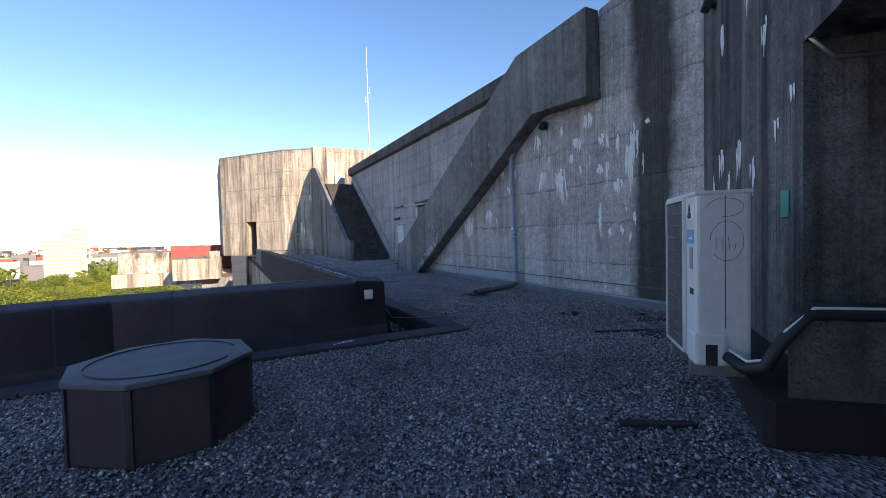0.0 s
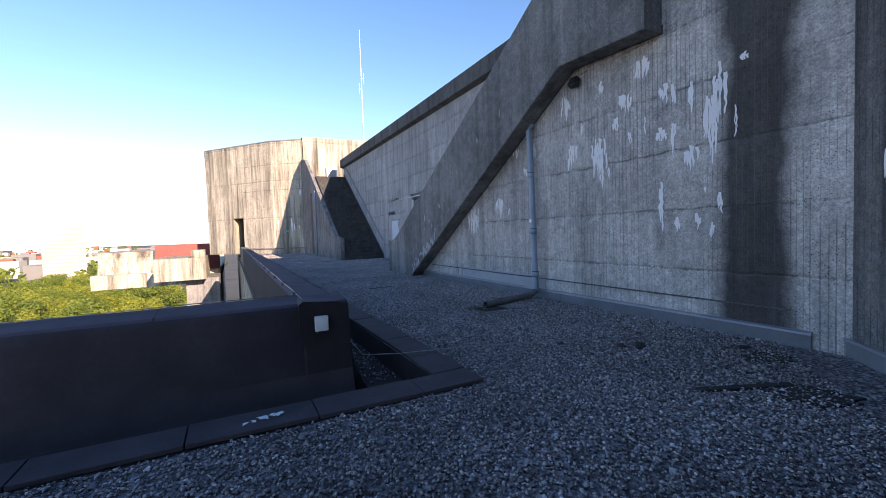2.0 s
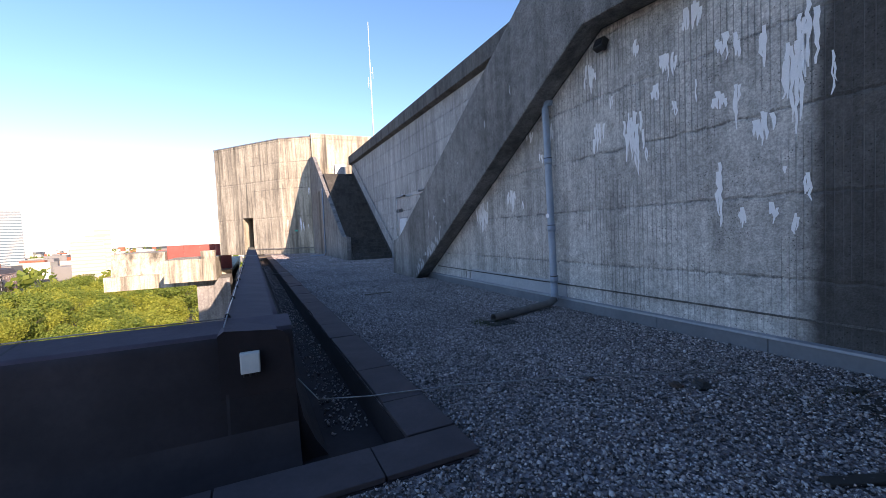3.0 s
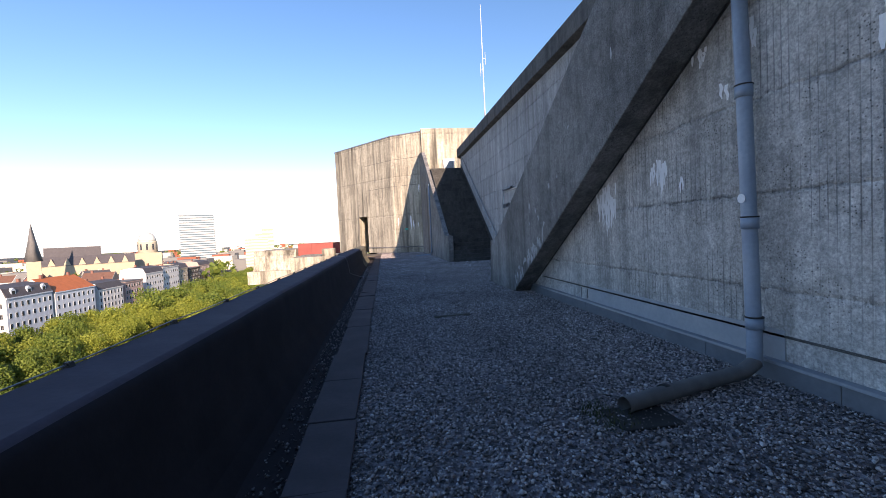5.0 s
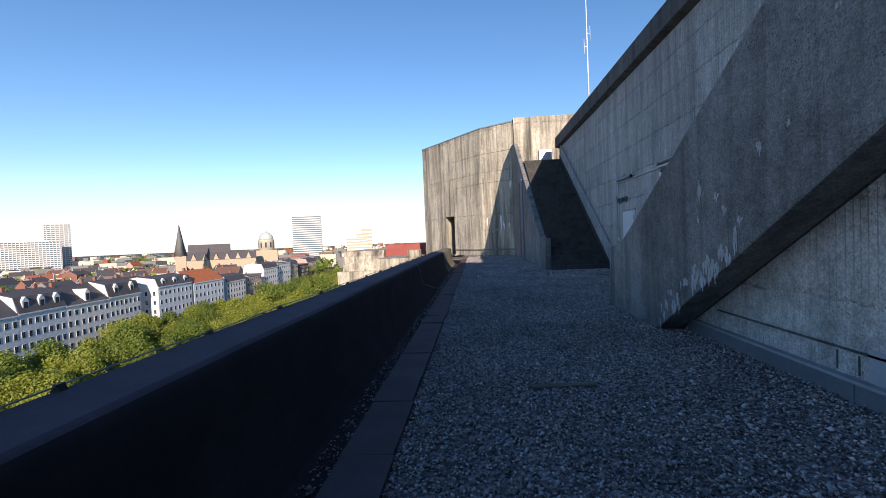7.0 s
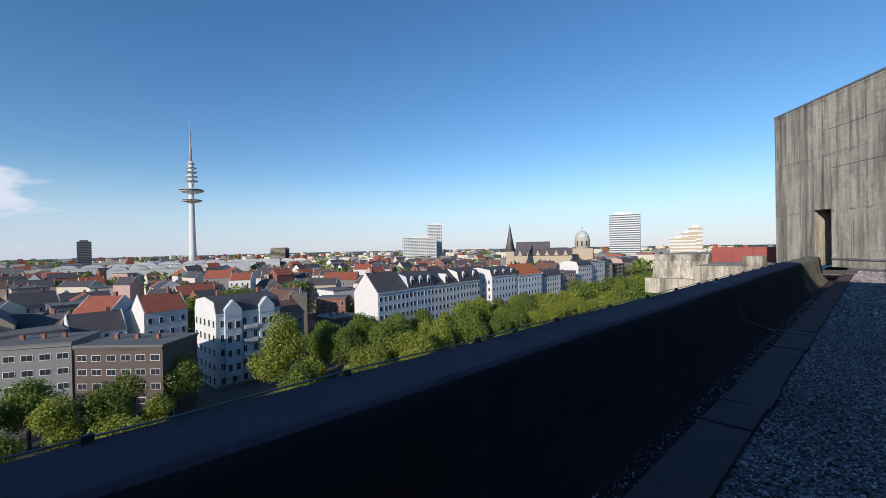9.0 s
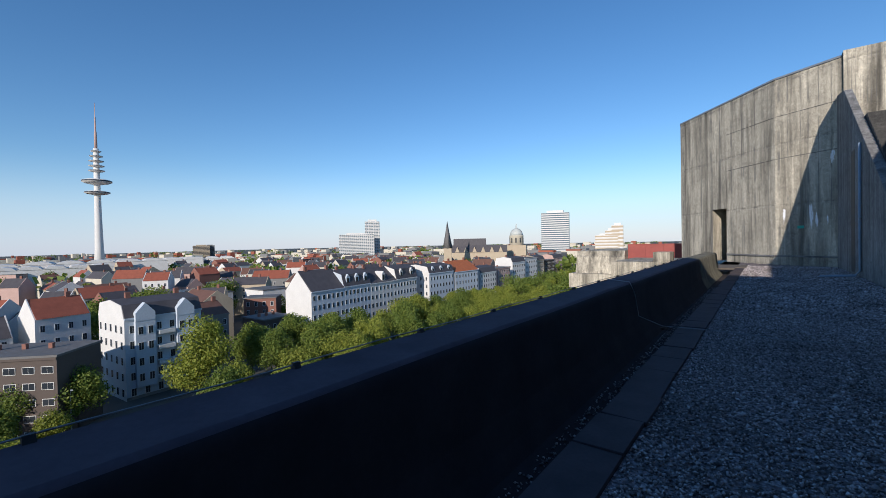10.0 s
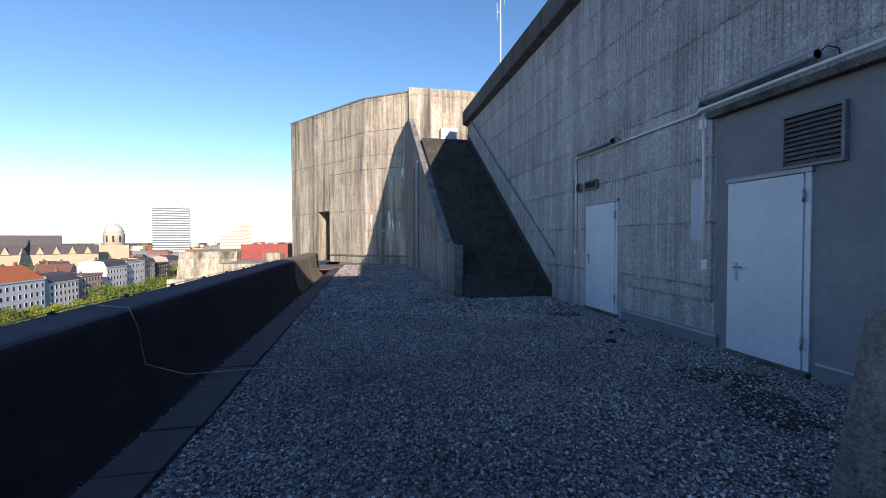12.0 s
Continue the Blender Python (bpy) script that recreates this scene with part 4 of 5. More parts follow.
part("pole", tube([(0, 0, 0), (0, 0, 4.0), (0, 0, 9.75)], [0.06, 0.045, 0.02], 8), WHITE, mast)
for z, r in ((5.5, 0.22), (4.6, -0.2)):
    part("dipole", tube([(r, 0, z - 0.5), (r, 0, z + 0.5)], 0.018, 6), WHITE, mast)
    part("arm", tube([(0, 0, z), (r, 0, z)], 0.02, 6), WHITE, mast)

# lower terrace of the bunker beyond the parapet, with a red panel wall
structure("terrace", box(-17.4, 36.2, -2.9, -7.0, 70.0, -1.6), CONC_TOWER, "lower concrete terrace of the bunker", "terrace")
structure("terrace_wall", prism([(36.6, -2.6), (37.4, 0.45), (46.0, 0.45), (46.0, -2.6)], -17.0, -12.75, "x"), CONC_TOWER, "slanting concrete block on the lower terrace", "wall")
structure("terrace_box", box(-11.7, 29.5, -2.0, -7.9, 36.0, -0.1, 0.03), CONC_TOWER, "pale concrete box beside the tower", "wall")
structure("terrace_drum", box(-9.0, 29.6, -0.1, -7.95, 31.0, 0.55, 0.03), CONC_TOWER, "low round-edged concrete block", "block")
structure("terrace_support", box(-9.6, 31.2, -38.0, -7.0, 60.0, -2.0), CONC_STRUT, "grey concrete wall carrying the lower terrace", "wall")
panel = thing("panel_wall", "dark red sheet-metal panel wall on the terrace", "panel wall", pose(-12.7, 38.2, -1.6))
for i in range(4):
    part("panel", box(1.42 * i, 0.0, 0.0, 1.42 * i + 1.41, 0.08, 2.55, 0.01), RED, panel)
part("rail", box(0.0, -0.02, 2.55, 5.68, 0.1, 2.61, 0.01), RED, panel)


# ---- the city ----
GROUND = -38.0
EYE = Vector((-3.8, -2.6, 1.5))


def bearing(az, dist, z=GROUND):
    """A place seen from the roof: az degrees to the left of +y."""
    return Vector((EYE.x - dist * math.sin(radians(az)), EYE.y + dist * math.cos(radians(az)), z))


structure("ground", box(-4600, -1500, GROUND - 1, 3000, 4700, GROUND), mottled("city_ground", (0.05, 0.055, 0.045), (0.11, 0.105, 0.09), 0.9, 0.02), "streets and ground of the city far below", "ground")
structure("road", prism([(-122, -60), (-116, 40), (-128, 100), (-130, 330), (-105, 330), (-98, 100), (-92, 40), (-98, -60)], GROUND, GROUND + 0.05), mottled("asphalt", (0.045, 0.045, 0.048), (0.065, 0.064, 0.065), 0.9, 0.2), "grey asphalt avenue below the trees", "road")


def plaster(name, col):
    return mottled("plaster_" + name, tuple(c * 0.9 for c in col), col, 0.85, 0.25)


# blue is white plaster with the shade of the fronts put into colour
PLASTER = {n: plaster(n, c) for n, c in dict(white=(0.66, 0.65, 0.62), blue=(0.50, 0.56, 0.62), cream=(0.60, 0.55, 0.44), grey=(0.20, 0.20, 0.195), brown=(0.10, 0.078, 0.066),
                                             pink=(0.50, 0.34, 0.29), sand=(0.46, 0.38, 0.27), brick=(0.24, 0.11, 0.08)).items()}
ROOFS = {n: mottled("roof_" + n, tuple(v * 0.75 for v in c), c, 0.75, 0.5) for n, c in dict(slate=(0.085, 0.078, 0.085), red=(0.34, 0.10, 0.055), orange=(0.50, 0.15, 0.05), brown=(0.17, 0.085, 0.06), felt=(0.16, 0.155, 0.15), green=(0.13, 0.16, 0.08)).items()}
GLASS = Nodes("window_glass", 0.08).done((0.03, 0.036, 0.045))
FRAME_W = mottled("window_frame", (0.62, 0.62, 0.60), (0.72, 0.72, 0.70), 0.6, 2.0)


def window_meshes(w, h):
    """A frame board and the two panes that stand a little proud of it."""
    half = (w - 0.26) / 2
    return mesh("window", box(0, -0.08, 0, w, -0.004, h), FRAME_W), mesh("pane", box(0, -0.10, 0.1, half, -0.082, h - 0.1), GLASS), half


WINDOWS = {"tall": window_meshes(1.25, 2.1), "wide": window_meshes(2.3, 1.5), "small": window_meshes(0.9, 1.0)}


def add_windows(wall, m, width, storeys, bays, storey, kind="tall", first=1.4, skip=()):
    frame_mesh, pane_mesh, half = WINDOWS[kind]
    w = {"tall": 1.25, "wide": 2.3, "small": 0.9}[kind]
    for s in range(storeys):
        for b in range(bays):
            if (s, b) in skip:
                continue
            win = part("window", frame_mesh, FRAME_W, wall, "", m @ Matrix.Translation((width * (b + 0.5) / bays - w / 2, 0, first + storey * s)))
            for x in (0.1, 0.16 + half):
                part("pane", pane_mesh, GLASS, win, "", Matrix.Translation((x, 0, 0)))


def house(at, rz, w, d, h, storeys, bays, wall, roof, style="gable", rise=5.0, kind="tall", side=0, label="", group="", dormers=0, side_wall=None):
    """A town house: its front runs along local x and faces local -y; side: bays on the end wall that faces local -x."""
    ob = thing("house", label, "house", pose(at[0], at[1], GROUND, 0, 0, rz), group)
    wb = part("wall", box(0, 0, 0, w, d, h, 0.0), PLASTER[wall], ob)
    if side_wall:
        part("end_wall", box(-0.12, 0.02, 0.0, -0.004, d - 0.02, h - 0.05), PLASTER[side_wall], ob)
    storey = (h - 0.9) / storeys
    add_windows(wb, Matrix(), w, storeys, bays, storey, kind, 0.9)
    if side:
        add_windows(wb, Matrix(((0, 1, 0, -0.12 if side_wall else 0), (-1, 0, 0, d), (0, 0, 1, 0), (0, 0, 0, 1))), d, storeys, side, storey, kind, 0.9)
    if style == "flat":
        rb = part("roof", box(-0.3, -0.3, h, w + 0.3, d + 0.3, h + 0.45), ROOFS[roof], ob)
        for i in range(3):
            part("chimney", box(w * (0.2 + 0.25 * i), d * 0.5, h + 0.45, w * (0.2 + 0.25 * i) + 0.8, d * 0.5 + 0.8, h + 1.6), PLASTER["brick"], rb)
    else:
        if style == "gable":
            prof = [(-0.4, h), (d + 0.4, h), (d / 2, h + rise)]
        else:
            prof = [(-0.35, h), (d + 0.35, h), (d - 1.4, h + rise * 0.75), (d / 2, h + rise), (1.4, h + rise * 0.75)]
        rb = part("roof", prism(prof, -0.05, w + 0.05, "x"), ROOFS[roof], ob)
        gb = [(0.0, h - 0.3), (d, h - 0.3)] + [(y, z - 0.12) for y, z in prof[2:]]
        part("gable", prism(gb, -0.2, -0.06, "x"), PLASTER[side_wall or wall], ob)
        for i in range(dormers):
            x = w * (i + 0.5) / dormers
            dm = part("dormer", prism([(x - 1.1, h + 0.6), (x + 1.1, h + 0.6), (x + 1.1, h + rise * 0.55), (x, h + rise * 0.75), (x - 1.1, h + rise * 0.55)], 0.2, d * 0.4, "y"), PLASTER[wall], rb)
            part("dormer_window", box(x - 0.7, 0.14, h + 0.9, x + 0.7, 0.196, h + rise * 0.5), GLASS, dm)
        for x in (0.2 * w, 0.85 * w):
            part("chimney", box(x - 0.6, d / 2 - 0.5, h + rise - 1.2, x + 0.6, d / 2 + 0.5, h + rise + 1.5), PLASTER["brick"], rb)
    part("cornice", box(-0.15, -0.4, h - 0.5, w + 0.15, -0.004, h - 0.004), PLASTER[wall], ob)
    part("base", box(-0.05, -0.08, 0.0, w + 0.05, -0.004, 0.8), PLASTER["grey"], ob)
    return ob


# the street front across the avenue
# these two blocks use the darkest plaster colours
house((-142, -14), 62, 17, 13, 18.5, 5, 5, "grey", "felt", "flat", kind="wide", label="grey rendered flat-roofed apartment block", group="street front")
house((-133, 1.5), 45, 21, 13, 17.6, 5, 6, "brown", "felt", "flat", kind="wide", label="dark brown flat-roofed apartment block", group="street front")
# front coloured as shaded plaster, end wall as sunlit white
blue = house((-133.3, 31.8), 95, 19, 17, 21.5, 5, 6, "blue", "slate", "mansard", 4.5, side=5, label="white corner house with ornate front, coloured blue where shaded", group="street front", dormers=2, side_wall="white")
for x0 in (2.0, 12.0):
    bay = part("bay_window", box(x0, -1.1, 3.0, x0 + 4.6, -0.004, 20.5), PLASTER["blue"], blue, "projecting bay front")
    add_windows(bay, Matrix.Translation((x0, -1.1, 0)), 4.6, 4, 2, 4.1, "tall", 4.6)
    part("bay_gable", prism([(x0, 20.5), (x0 + 4.6, 20.5), (x0 + 4.6, 22.6), (x0 + 2.3, 25.2), (x0, 22.6)], -1.2, 0.6, "y"), PLASTER["blue"], blue)
for i in range(4):
    part("balcony", box(7.4, -1.3, 3.9 + 4.1 * i, 11.4, -0.004, 4.9 + 4.1 * i), PLASTER["white"], blue, "small balcony with solid front")
house((-150, 57), 96, 9, 14, 16.5, 4, 3, "grey", "brown", "gable", 4, label="narrow dark house between taller fronts", group="street front", side_wall="brick")
house((-146, 76), 96, 12, 13, 12.5, 3, 4, "brown", "felt", "flat", label="low brown flat-roofed house", group="street front")
ROW = Vector((-147.3, 97.0))
step = Vector((-0.105, 0.9945))
for i, (w, wall, roof, label) in enumerate(((18, "blue", "slate", "pale house with white gable end and dark roof"), (17, "blue", "slate", "white ornate house with shade-blue front and dark mansard roof"),
                                           (20, "white", "slate", "pale house with a broad dormer in its dark roof"), (18, "white", "slate", "pale house with dark roof in the row"))):
    house(ROW, 96, w - 0.05, 16, 20.6 + 0.3 * (i % 2), 5, 7, wall, roof, "mansard" if i % 2 else "gable", 8.2 if i == 0 else 7.0, label=label, group="street front", dormers=(0, 3, 1, 2)[i], side=0, side_wall="white" if i == 0 else None)
    ROW = ROW + step * w
house((-153, 178), 92, 24, 20, 22, 5, 8, "blue", "slate", "mansard", 5, side=5, label="large white corner house with dark roof", group="street front", dormers=3, side_wall="white")
house((-154, 204), 90, 26, 18, 21, 5, 8, "blue", "orange", "gable", 6.5, label="pale house with a bright orange tiled roof", group="street front", side_wall="white")
for i, (w, wall, roof, h) in enumerate(((22, "white", "slate", 18), (20, "pink", "felt", 19), (24, "white", "slate", 22), (26, "white", "felt", 24), (20, "sand", "slate", 21), (24, "brown", "felt", 19), (26, "pink", "slate", 20))):
    house((-156 - 4 * i, 236 + 30 * i), 92, w, 16, h, 5, 7, wall, roof, "flat" if roof == "felt" else "mansard", 4.5, label={"white": "white house of the far street front", "pink": "reddish house of the far street front", "sand": "sand-coloured house of the far street front", "brown": "brown house of the far street front"}[wall], group="street front")

# roofs behind the street front
rnd = random.Random(11)
WALLS, TOPS = ["white", "white", "cream", "grey", "pink", "brick", "sand", "white"], ["slate", "slate", "brown", "felt", "slate", "felt", "red", "slate", "brown", "slate", "red"]
taken = []
for i in range(4000):
    if len(taken) >= 290:
        break
    az, dist = rnd.uniform(24, 98), 165 * (5.2 ** rnd.random())
    p = bearing(az, dist)
    if p.x > -168 - 0.05 * p.y or any((p.xy - q).length < 13 + dist * 0.012 for q in taken):
        continue
    taken.append(p.xy.copy())
    h, w, d = rnd.uniform(12, 19), rnd.uniform(12, 24), rnd.uniform(10, 15)
    rz = rnd.choice((5, 95, 95, 185, 50)) + rnd.uniform(-8, 8)
    wall, top = rnd.choice(WALLS), rnd.choice(TOPS)
    ob = thing("house", "%s house with %s roof among the crowded roofs" % ({"white": "white plastered", "cream": "cream plastered", "grey": "grey", "pink": "reddish", "brick": "brick", "sand": "sand-coloured"}[wall], {"slate": "dark slate", "red": "red tiled", "brown": "brown tiled", "felt": "grey flat", "orange": "orange tiled"}[top]), "house", pose(p.x, p.y, GROUND, 0, 0, rz), "town roofs")
    wb = part("wall", box(-w / 2, 0, 0, w / 2, d, h), PLASTER[wall], ob)
    rise = rnd.uniform(3.5, 6)
    rb = part("roof", prism([(-0.4, h), (d + 0.4, h), (d / 2, h + rise)], -w / 2 + 0.3, w / 2 - 0.3, "x") if top != "felt" else box(-w / 2 - 0.3, -0.3, h, w / 2 + 0.3, d + 0.3, h + 0.5), ROOFS[top], ob)
    if top != "felt":
        for sx in (-1, 1):
            part("gable", prism([(0, h), (d, h), (d / 2, h + rise + 0.3)], sx * w / 2, sx * (w / 2 - 0.3), "x"), PLASTER[wall], ob)
        part("chimney", box(w * 0.2, d / 2 - 0.5, h + rise - 1.5, w * 0.2 + 1.2, d / 2 + 0.5, h + rise + 1.4), PLASTER["brick"], rb)
    if dist < 330:
        add_windows(wb, Matrix.Translation((-w / 2, 0, 0)), w, 4, 4, (h - 0.9) / 4, "tall", 1.2, skip=[(0, b) for b in range(4)] + [(1, b) for b in range(4)])

# ---- landmarks ----
# some far buildings take pale plaster, distance haze put into their colour
HAZE_WHITE, HAZE_GREY = PLASTER["white"], PLASTER["grey"]


def lathe(profile, sides=24):
    bm = bmesh.new()
    rings = [[bm.verts.new((r * math.cos(2 * math.pi * k / sides), r * math.sin(2 * math.pi * k / sides), z)) for k in range(sides)] for r, z in profile]
    for a, b in zip(rings, rings[1:]):
        for k in range(sides):
            bm.faces.new((a[k], a[(k + 1) % sides], b[(k + 1) % sides], b[k])).smooth = True
    bm.faces.new(rings[0][::-1]), bm.faces.new(rings[-1])
    return bm


tv = thing("television_tower", "tall slim white concrete television tower with round platforms", "television tower", Matrix.Translation(bearing(77.6, 885)))
part("shaft", lathe([(8.5, 0), (6.0, 40), (4.9, 90), (4.2, 150), (3.6, 205)]), HAZE_WHITE, tv)
for z, r, t in ((132, 17, 5), (150, 20, 7), (168, 11, 3), (176, 10.5, 2.5), (184, 10, 2.5), (192, 9, 2.5), (200, 7, 2.5)):
    part("platform", lathe([(4, z - t * 0.7), (r * 0.8, z - t * 0.3), (r, z), (r, z + t * 0.35), (r * 0.7, z + t * 0.6), (4, z + t * 0.8)]), HAZE_WHITE, tv)
    part("window_band", lathe([(r * 0.78, z - t * 0.25), (r * 1.003, z + 0.1), (r * 1.003, z + t * 0.3)]), GLASS, tv)
part("mast", lathe([(2.2, 203), (1.8, 232), (1.2, 233), (1.0, 256), (0.5, 257), (0.35, 280)], 12), PLASTER["pink"], tv, "red and white mast")


def slab_block(at, w, d, h, rz, floors, wall, band, label, cols=0):
    ob = thing("office_tower", label, "building", Matrix.Translation(at) @ pose(0, 0, 0, 0, 0, rz))
    body = part("wall", box(-w / 2, -d / 2, 0, w / 2, d / 2, h), wall, ob)
    for i in range(floors):
        z = h * (i + 0.35) / floors
        part("window_band", box(-w / 2 - 0.15, -d / 2 - 0.15, z, w / 2 + 0.15, d / 2 + 0.15, z + h / floors * 0.5), band, body)
    for i in range(cols):
        x = -w / 2 + w * (i + 0.5) / cols
        part("pillar", box(x - 0.5, -d / 2 - 0.5, 0, x + 0.5, -d / 2 - 0.16, h), wall, body)
    part("roof_house", box(-w * 0.3, -d * 0.3, h, w * 0.3, d * 0.3, h + h * 0.05), wall, ob)
    return ob


SKYGLASS = Nodes("sky_glass", 0.12).done((0.10, 0.14, 0.17))
slab_block(bearing(22.6, 900), 56, 20, 96, 18, 22, PLASTER["white"], SKYGLASS, "broad glass office tower with pale floor bands")
slab_block(bearing(47.5, 1000), 34, 18, 92, 46, 26, HAZE_WHITE, SKYGLASS, "tall slim twin hotel tower", 6)
slab_block(bearing(49.6, 960), 78, 16, 61, 48, 18, HAZE_WHITE, SKYGLASS, "long pale slab block with vertical ribs", 18)
slab_block(bearing(87.4, 1200), 24, 18, 66, 91, 18, PLASTER["grey"], GLASS, "lone grey high-rise block")
slab_block(bearing(68.2, 1300), 40, 18, 44, 69, 13, PLASTER["sand"], GLASS, "distant pale high-rise block")
slab_block(bearing(67.3, 1320), 22, 18, 44, 69, 13, PLASTER["grey"], GLASS, "distant grey high-rise block")
for az, dist, w, h in ((16.2, 560, 26, 44), (15.5, 560, 16, 50), (14.9, 560, 13, 56)):
    slab_block(bearing(az, dist), w, 22, h, 14, 12, HAZE_WHITE, PLASTER["sand"], "stepped pale office block beside the tower")
church = thing("church", "brick church with a steep pyramid spire", "church", Matrix.Translation(bearing(37.1, 430)) @ pose(0, 0, 0, 0, 0, 35))
part("tower", box(-4, -4, 0, 4, 4, 33), PLASTER["sand"], church)
part("spire", lathe([(5.2, 33), (2.5, 47), (0.2, 61)], 4), ROOFS["felt"], church)
part("nave", prism([(-7, 0), (7, 0), (7, 18), (0, 27), (-7, 18)], 6.0, 34, "y"), PLASTER["brick"], church)
domed = thing("domed_church", "pale sandstone church with a drum and round pale dome", "church", Matrix.Translation(bearing(27.7, 520)) @ pose(0, 0, 0, 0, 0, 24))
part("base", box(-12, -10, 0, 12, 10, 34), PLASTER["sand"], domed)
part("drum", lathe([(8.6, 34), (8.6, 45), (9.0, 45.5), (8.2, 46)]), PLASTER["cream"], domed)
for k in range(10):
    part("window", box(-0.8, -8.75, 37, 0.8, -8.4, 43), GLASS, domed, "", pose(0, 0, 0, 0, 0, 36 * k))
# dome paled for its distance: haze put into the colour
part("dome", lathe([(8.0, 46)] + [(8.0 * math.cos(a), 46 + 9.0 * math.sin(a)) for a in (0.25, 0.55, 0.85, 1.15, 1.4)] + [(0.9, 55.5), (0.9, 58), (0.15, 61)]), mottled("hazed_dome", (0.42, 0.45, 0.43), (0.52, 0.54, 0.50), 0.6, 0.3), domed, "round dome, distance haze put into its pale grey")
hall = thing("market_hall", "long yellow brick building with gables and dark roof", "building", Matrix.Translation(bearing(33.3, 480)) @ pose(0, 0, 0, 0, 0, 30))
part("wall", box(-36, 0, 0, 36, 16, 27), PLASTER["sand"], hall)
part("roof", prism([(-0.5, 27), (16.5, 27), (11, 35), (5, 35)], -36.5, 36.5, "x"), ROOFS["slate"], hall)
part("upper_roof", prism([(5, 35), (14, 35), (12, 43), (7, 43)], -26, 12, "x"), ROOFS["slate"], hall)
for i in range(7):
    part("gable", prism([(-31 + 10 * i - 2.6, 27), (-31 + 10 * i + 2.6, 27), (-31 + 10 * i, 33.5)], -0.3, 3, "y"), PLASTER["sand"], hall)
for az, dist, w, h in ((84.6, 640, 120, 22), (81, 560, 90, 21), (77.5, 620, 130, 24), (73, 680, 120, 23), (68.6, 720, 100, 22)):
    ex = thing("exhibition_hall", "long white exhibition hall with a shallow arched roof", "hall", Matrix.Translation(bearing(az, dist)) @ pose(0, 0, 0, 0, 0, az))
    part("wall", box(-w / 2, 0, 0, w / 2, 40, h), PLASTER["white"], ex)
    for i in range(5):
        a = -w / 2 + w * i / 5
        part("roof_vault", prism([(a, h), (a + w / 5, h), (a + w / 6, h + 2.4), (a + w / 10, h + 3.2), (a + w / 30, h + 2.4)], -0.5, 40, "y"), PLASTER["white"], ex)

# far town and woods up to the horizon
def scatter(name, count, lo, hi, material, seed, label, size, az0=2, az1=110):
    rnd = random.Random(seed)
    bm = bmesh.new()
    for _ in range(count):
        az, dist = rnd.uniform(az0, az1), lo * (hi / lo) ** rnd.random()
        p = bearing(az, dist)
        w, h = rnd.uniform(*size) , rnd.uniform(8, 22)
        box(p.x - w, p.y - w * 0.6, GROUND, p.x + w, p.y + w * 0.6, GROUND + h, bm=bm)
    return tagged(new(name, mesh(name, bm, material)), label, "town", "", "stuff")


scatter("far_town", 420, 700, 3200, PLASTER["cream"], 3, "pale far buildings of the city", (8, 24))
scatter("far_town", 260, 700, 3200, ROOFS["red"], 4, "red roofs of the far city", (6, 16))
scatter("far_town", 260, 600, 3000, PLASTER["grey"], 5, "grey far buildings of the city", (8, 22))

# ---- trees ----
def leaf_material(name, a, b):
    k = Nodes(name, 0.7)
    tone = k.mix(k.island(), a, b)
    tone = k.mix(k.ramp(k.random(), (0.0, 0.0), (1.0, 0.25)), tone, tuple(c * 0.6 for c in a))
    k.done(tone)
    glow = k.t.nodes.new("ShaderNodeBsdfTranslucent")
    both = k.t.nodes.new("ShaderNodeMixShader")
    both.inputs[0].default_value = 0.4
    k.link(tone, glow.inputs["Color"])
    k.link(k.b.outputs[0], both.inputs[1])
    k.link(glow.outputs[0], both.inputs[2])
    k.link(both.outputs[0], k.t.nodes["Material Output"].inputs[0])
    return k.m


LEAF = [leaf_material("leaf_yellow_green", (0.19, 0.24, 0.026), (0.36, 0.38, 0.058)), leaf_material("leaf_green", (0.11, 0.17, 0.023), (0.23, 0.28, 0.044))]
BARK = mottled("bark", (0.05, 0.04, 0.03), (0.09, 0.075, 0.06), 0.9, 2.0)


def crown(h, r, count, seed, mat):
    """Leaf clumps gathered on a few overlapping boughs."""
    rng = np.random.default_rng(seed)
    k = 16
    cen = np.stack([rng.uniform(-0.55, 0.55, k) * r, rng.uniform(-0.55, 0.55, k) * r, h * rng.uniform(0.27, 0.84, k)], 1)
    cen[0] = (0, 0, h * 0.86)
    rad = r * rng.uniform(0.36, 0.6, k)
    i = rng.integers(0, k, count)
    d = rng.normal(size=(count, 3))
    d /= np.linalg.norm(d, axis=1)[:, None]
    p = cen[i] + d * (rad[i] * rng.uniform(0.55, 1.05, count))[:, None] * np.array([1, 1, 0.9])
    u = rng.normal(size=(count, 3))
    n = d + 0.7 * rng.normal(size=(count, 3))
    u = np.cross(n, u)
    u /= np.linalg.norm(u, axis=1)[:, None]
    w = np.cross(n, u)
    w /= np.linalg.norm(w, axis=1)[:, None]
    s = rng.uniform(0.16, 0.38, count)[:, None] * (1.5 if count < 3000 else 1.0)
    quad = np.stack([p + u * s, p + w * s * 0.7, p - u * s, p - w * s * 0.7], 1).reshape(-1, 3)
    me = bpy.data.meshes.new("crown")
    me.from_pydata(quad.tolist(), [], np.arange(4 * count).reshape(-1, 4).tolist())
    me.materials.append(mat)
    return me


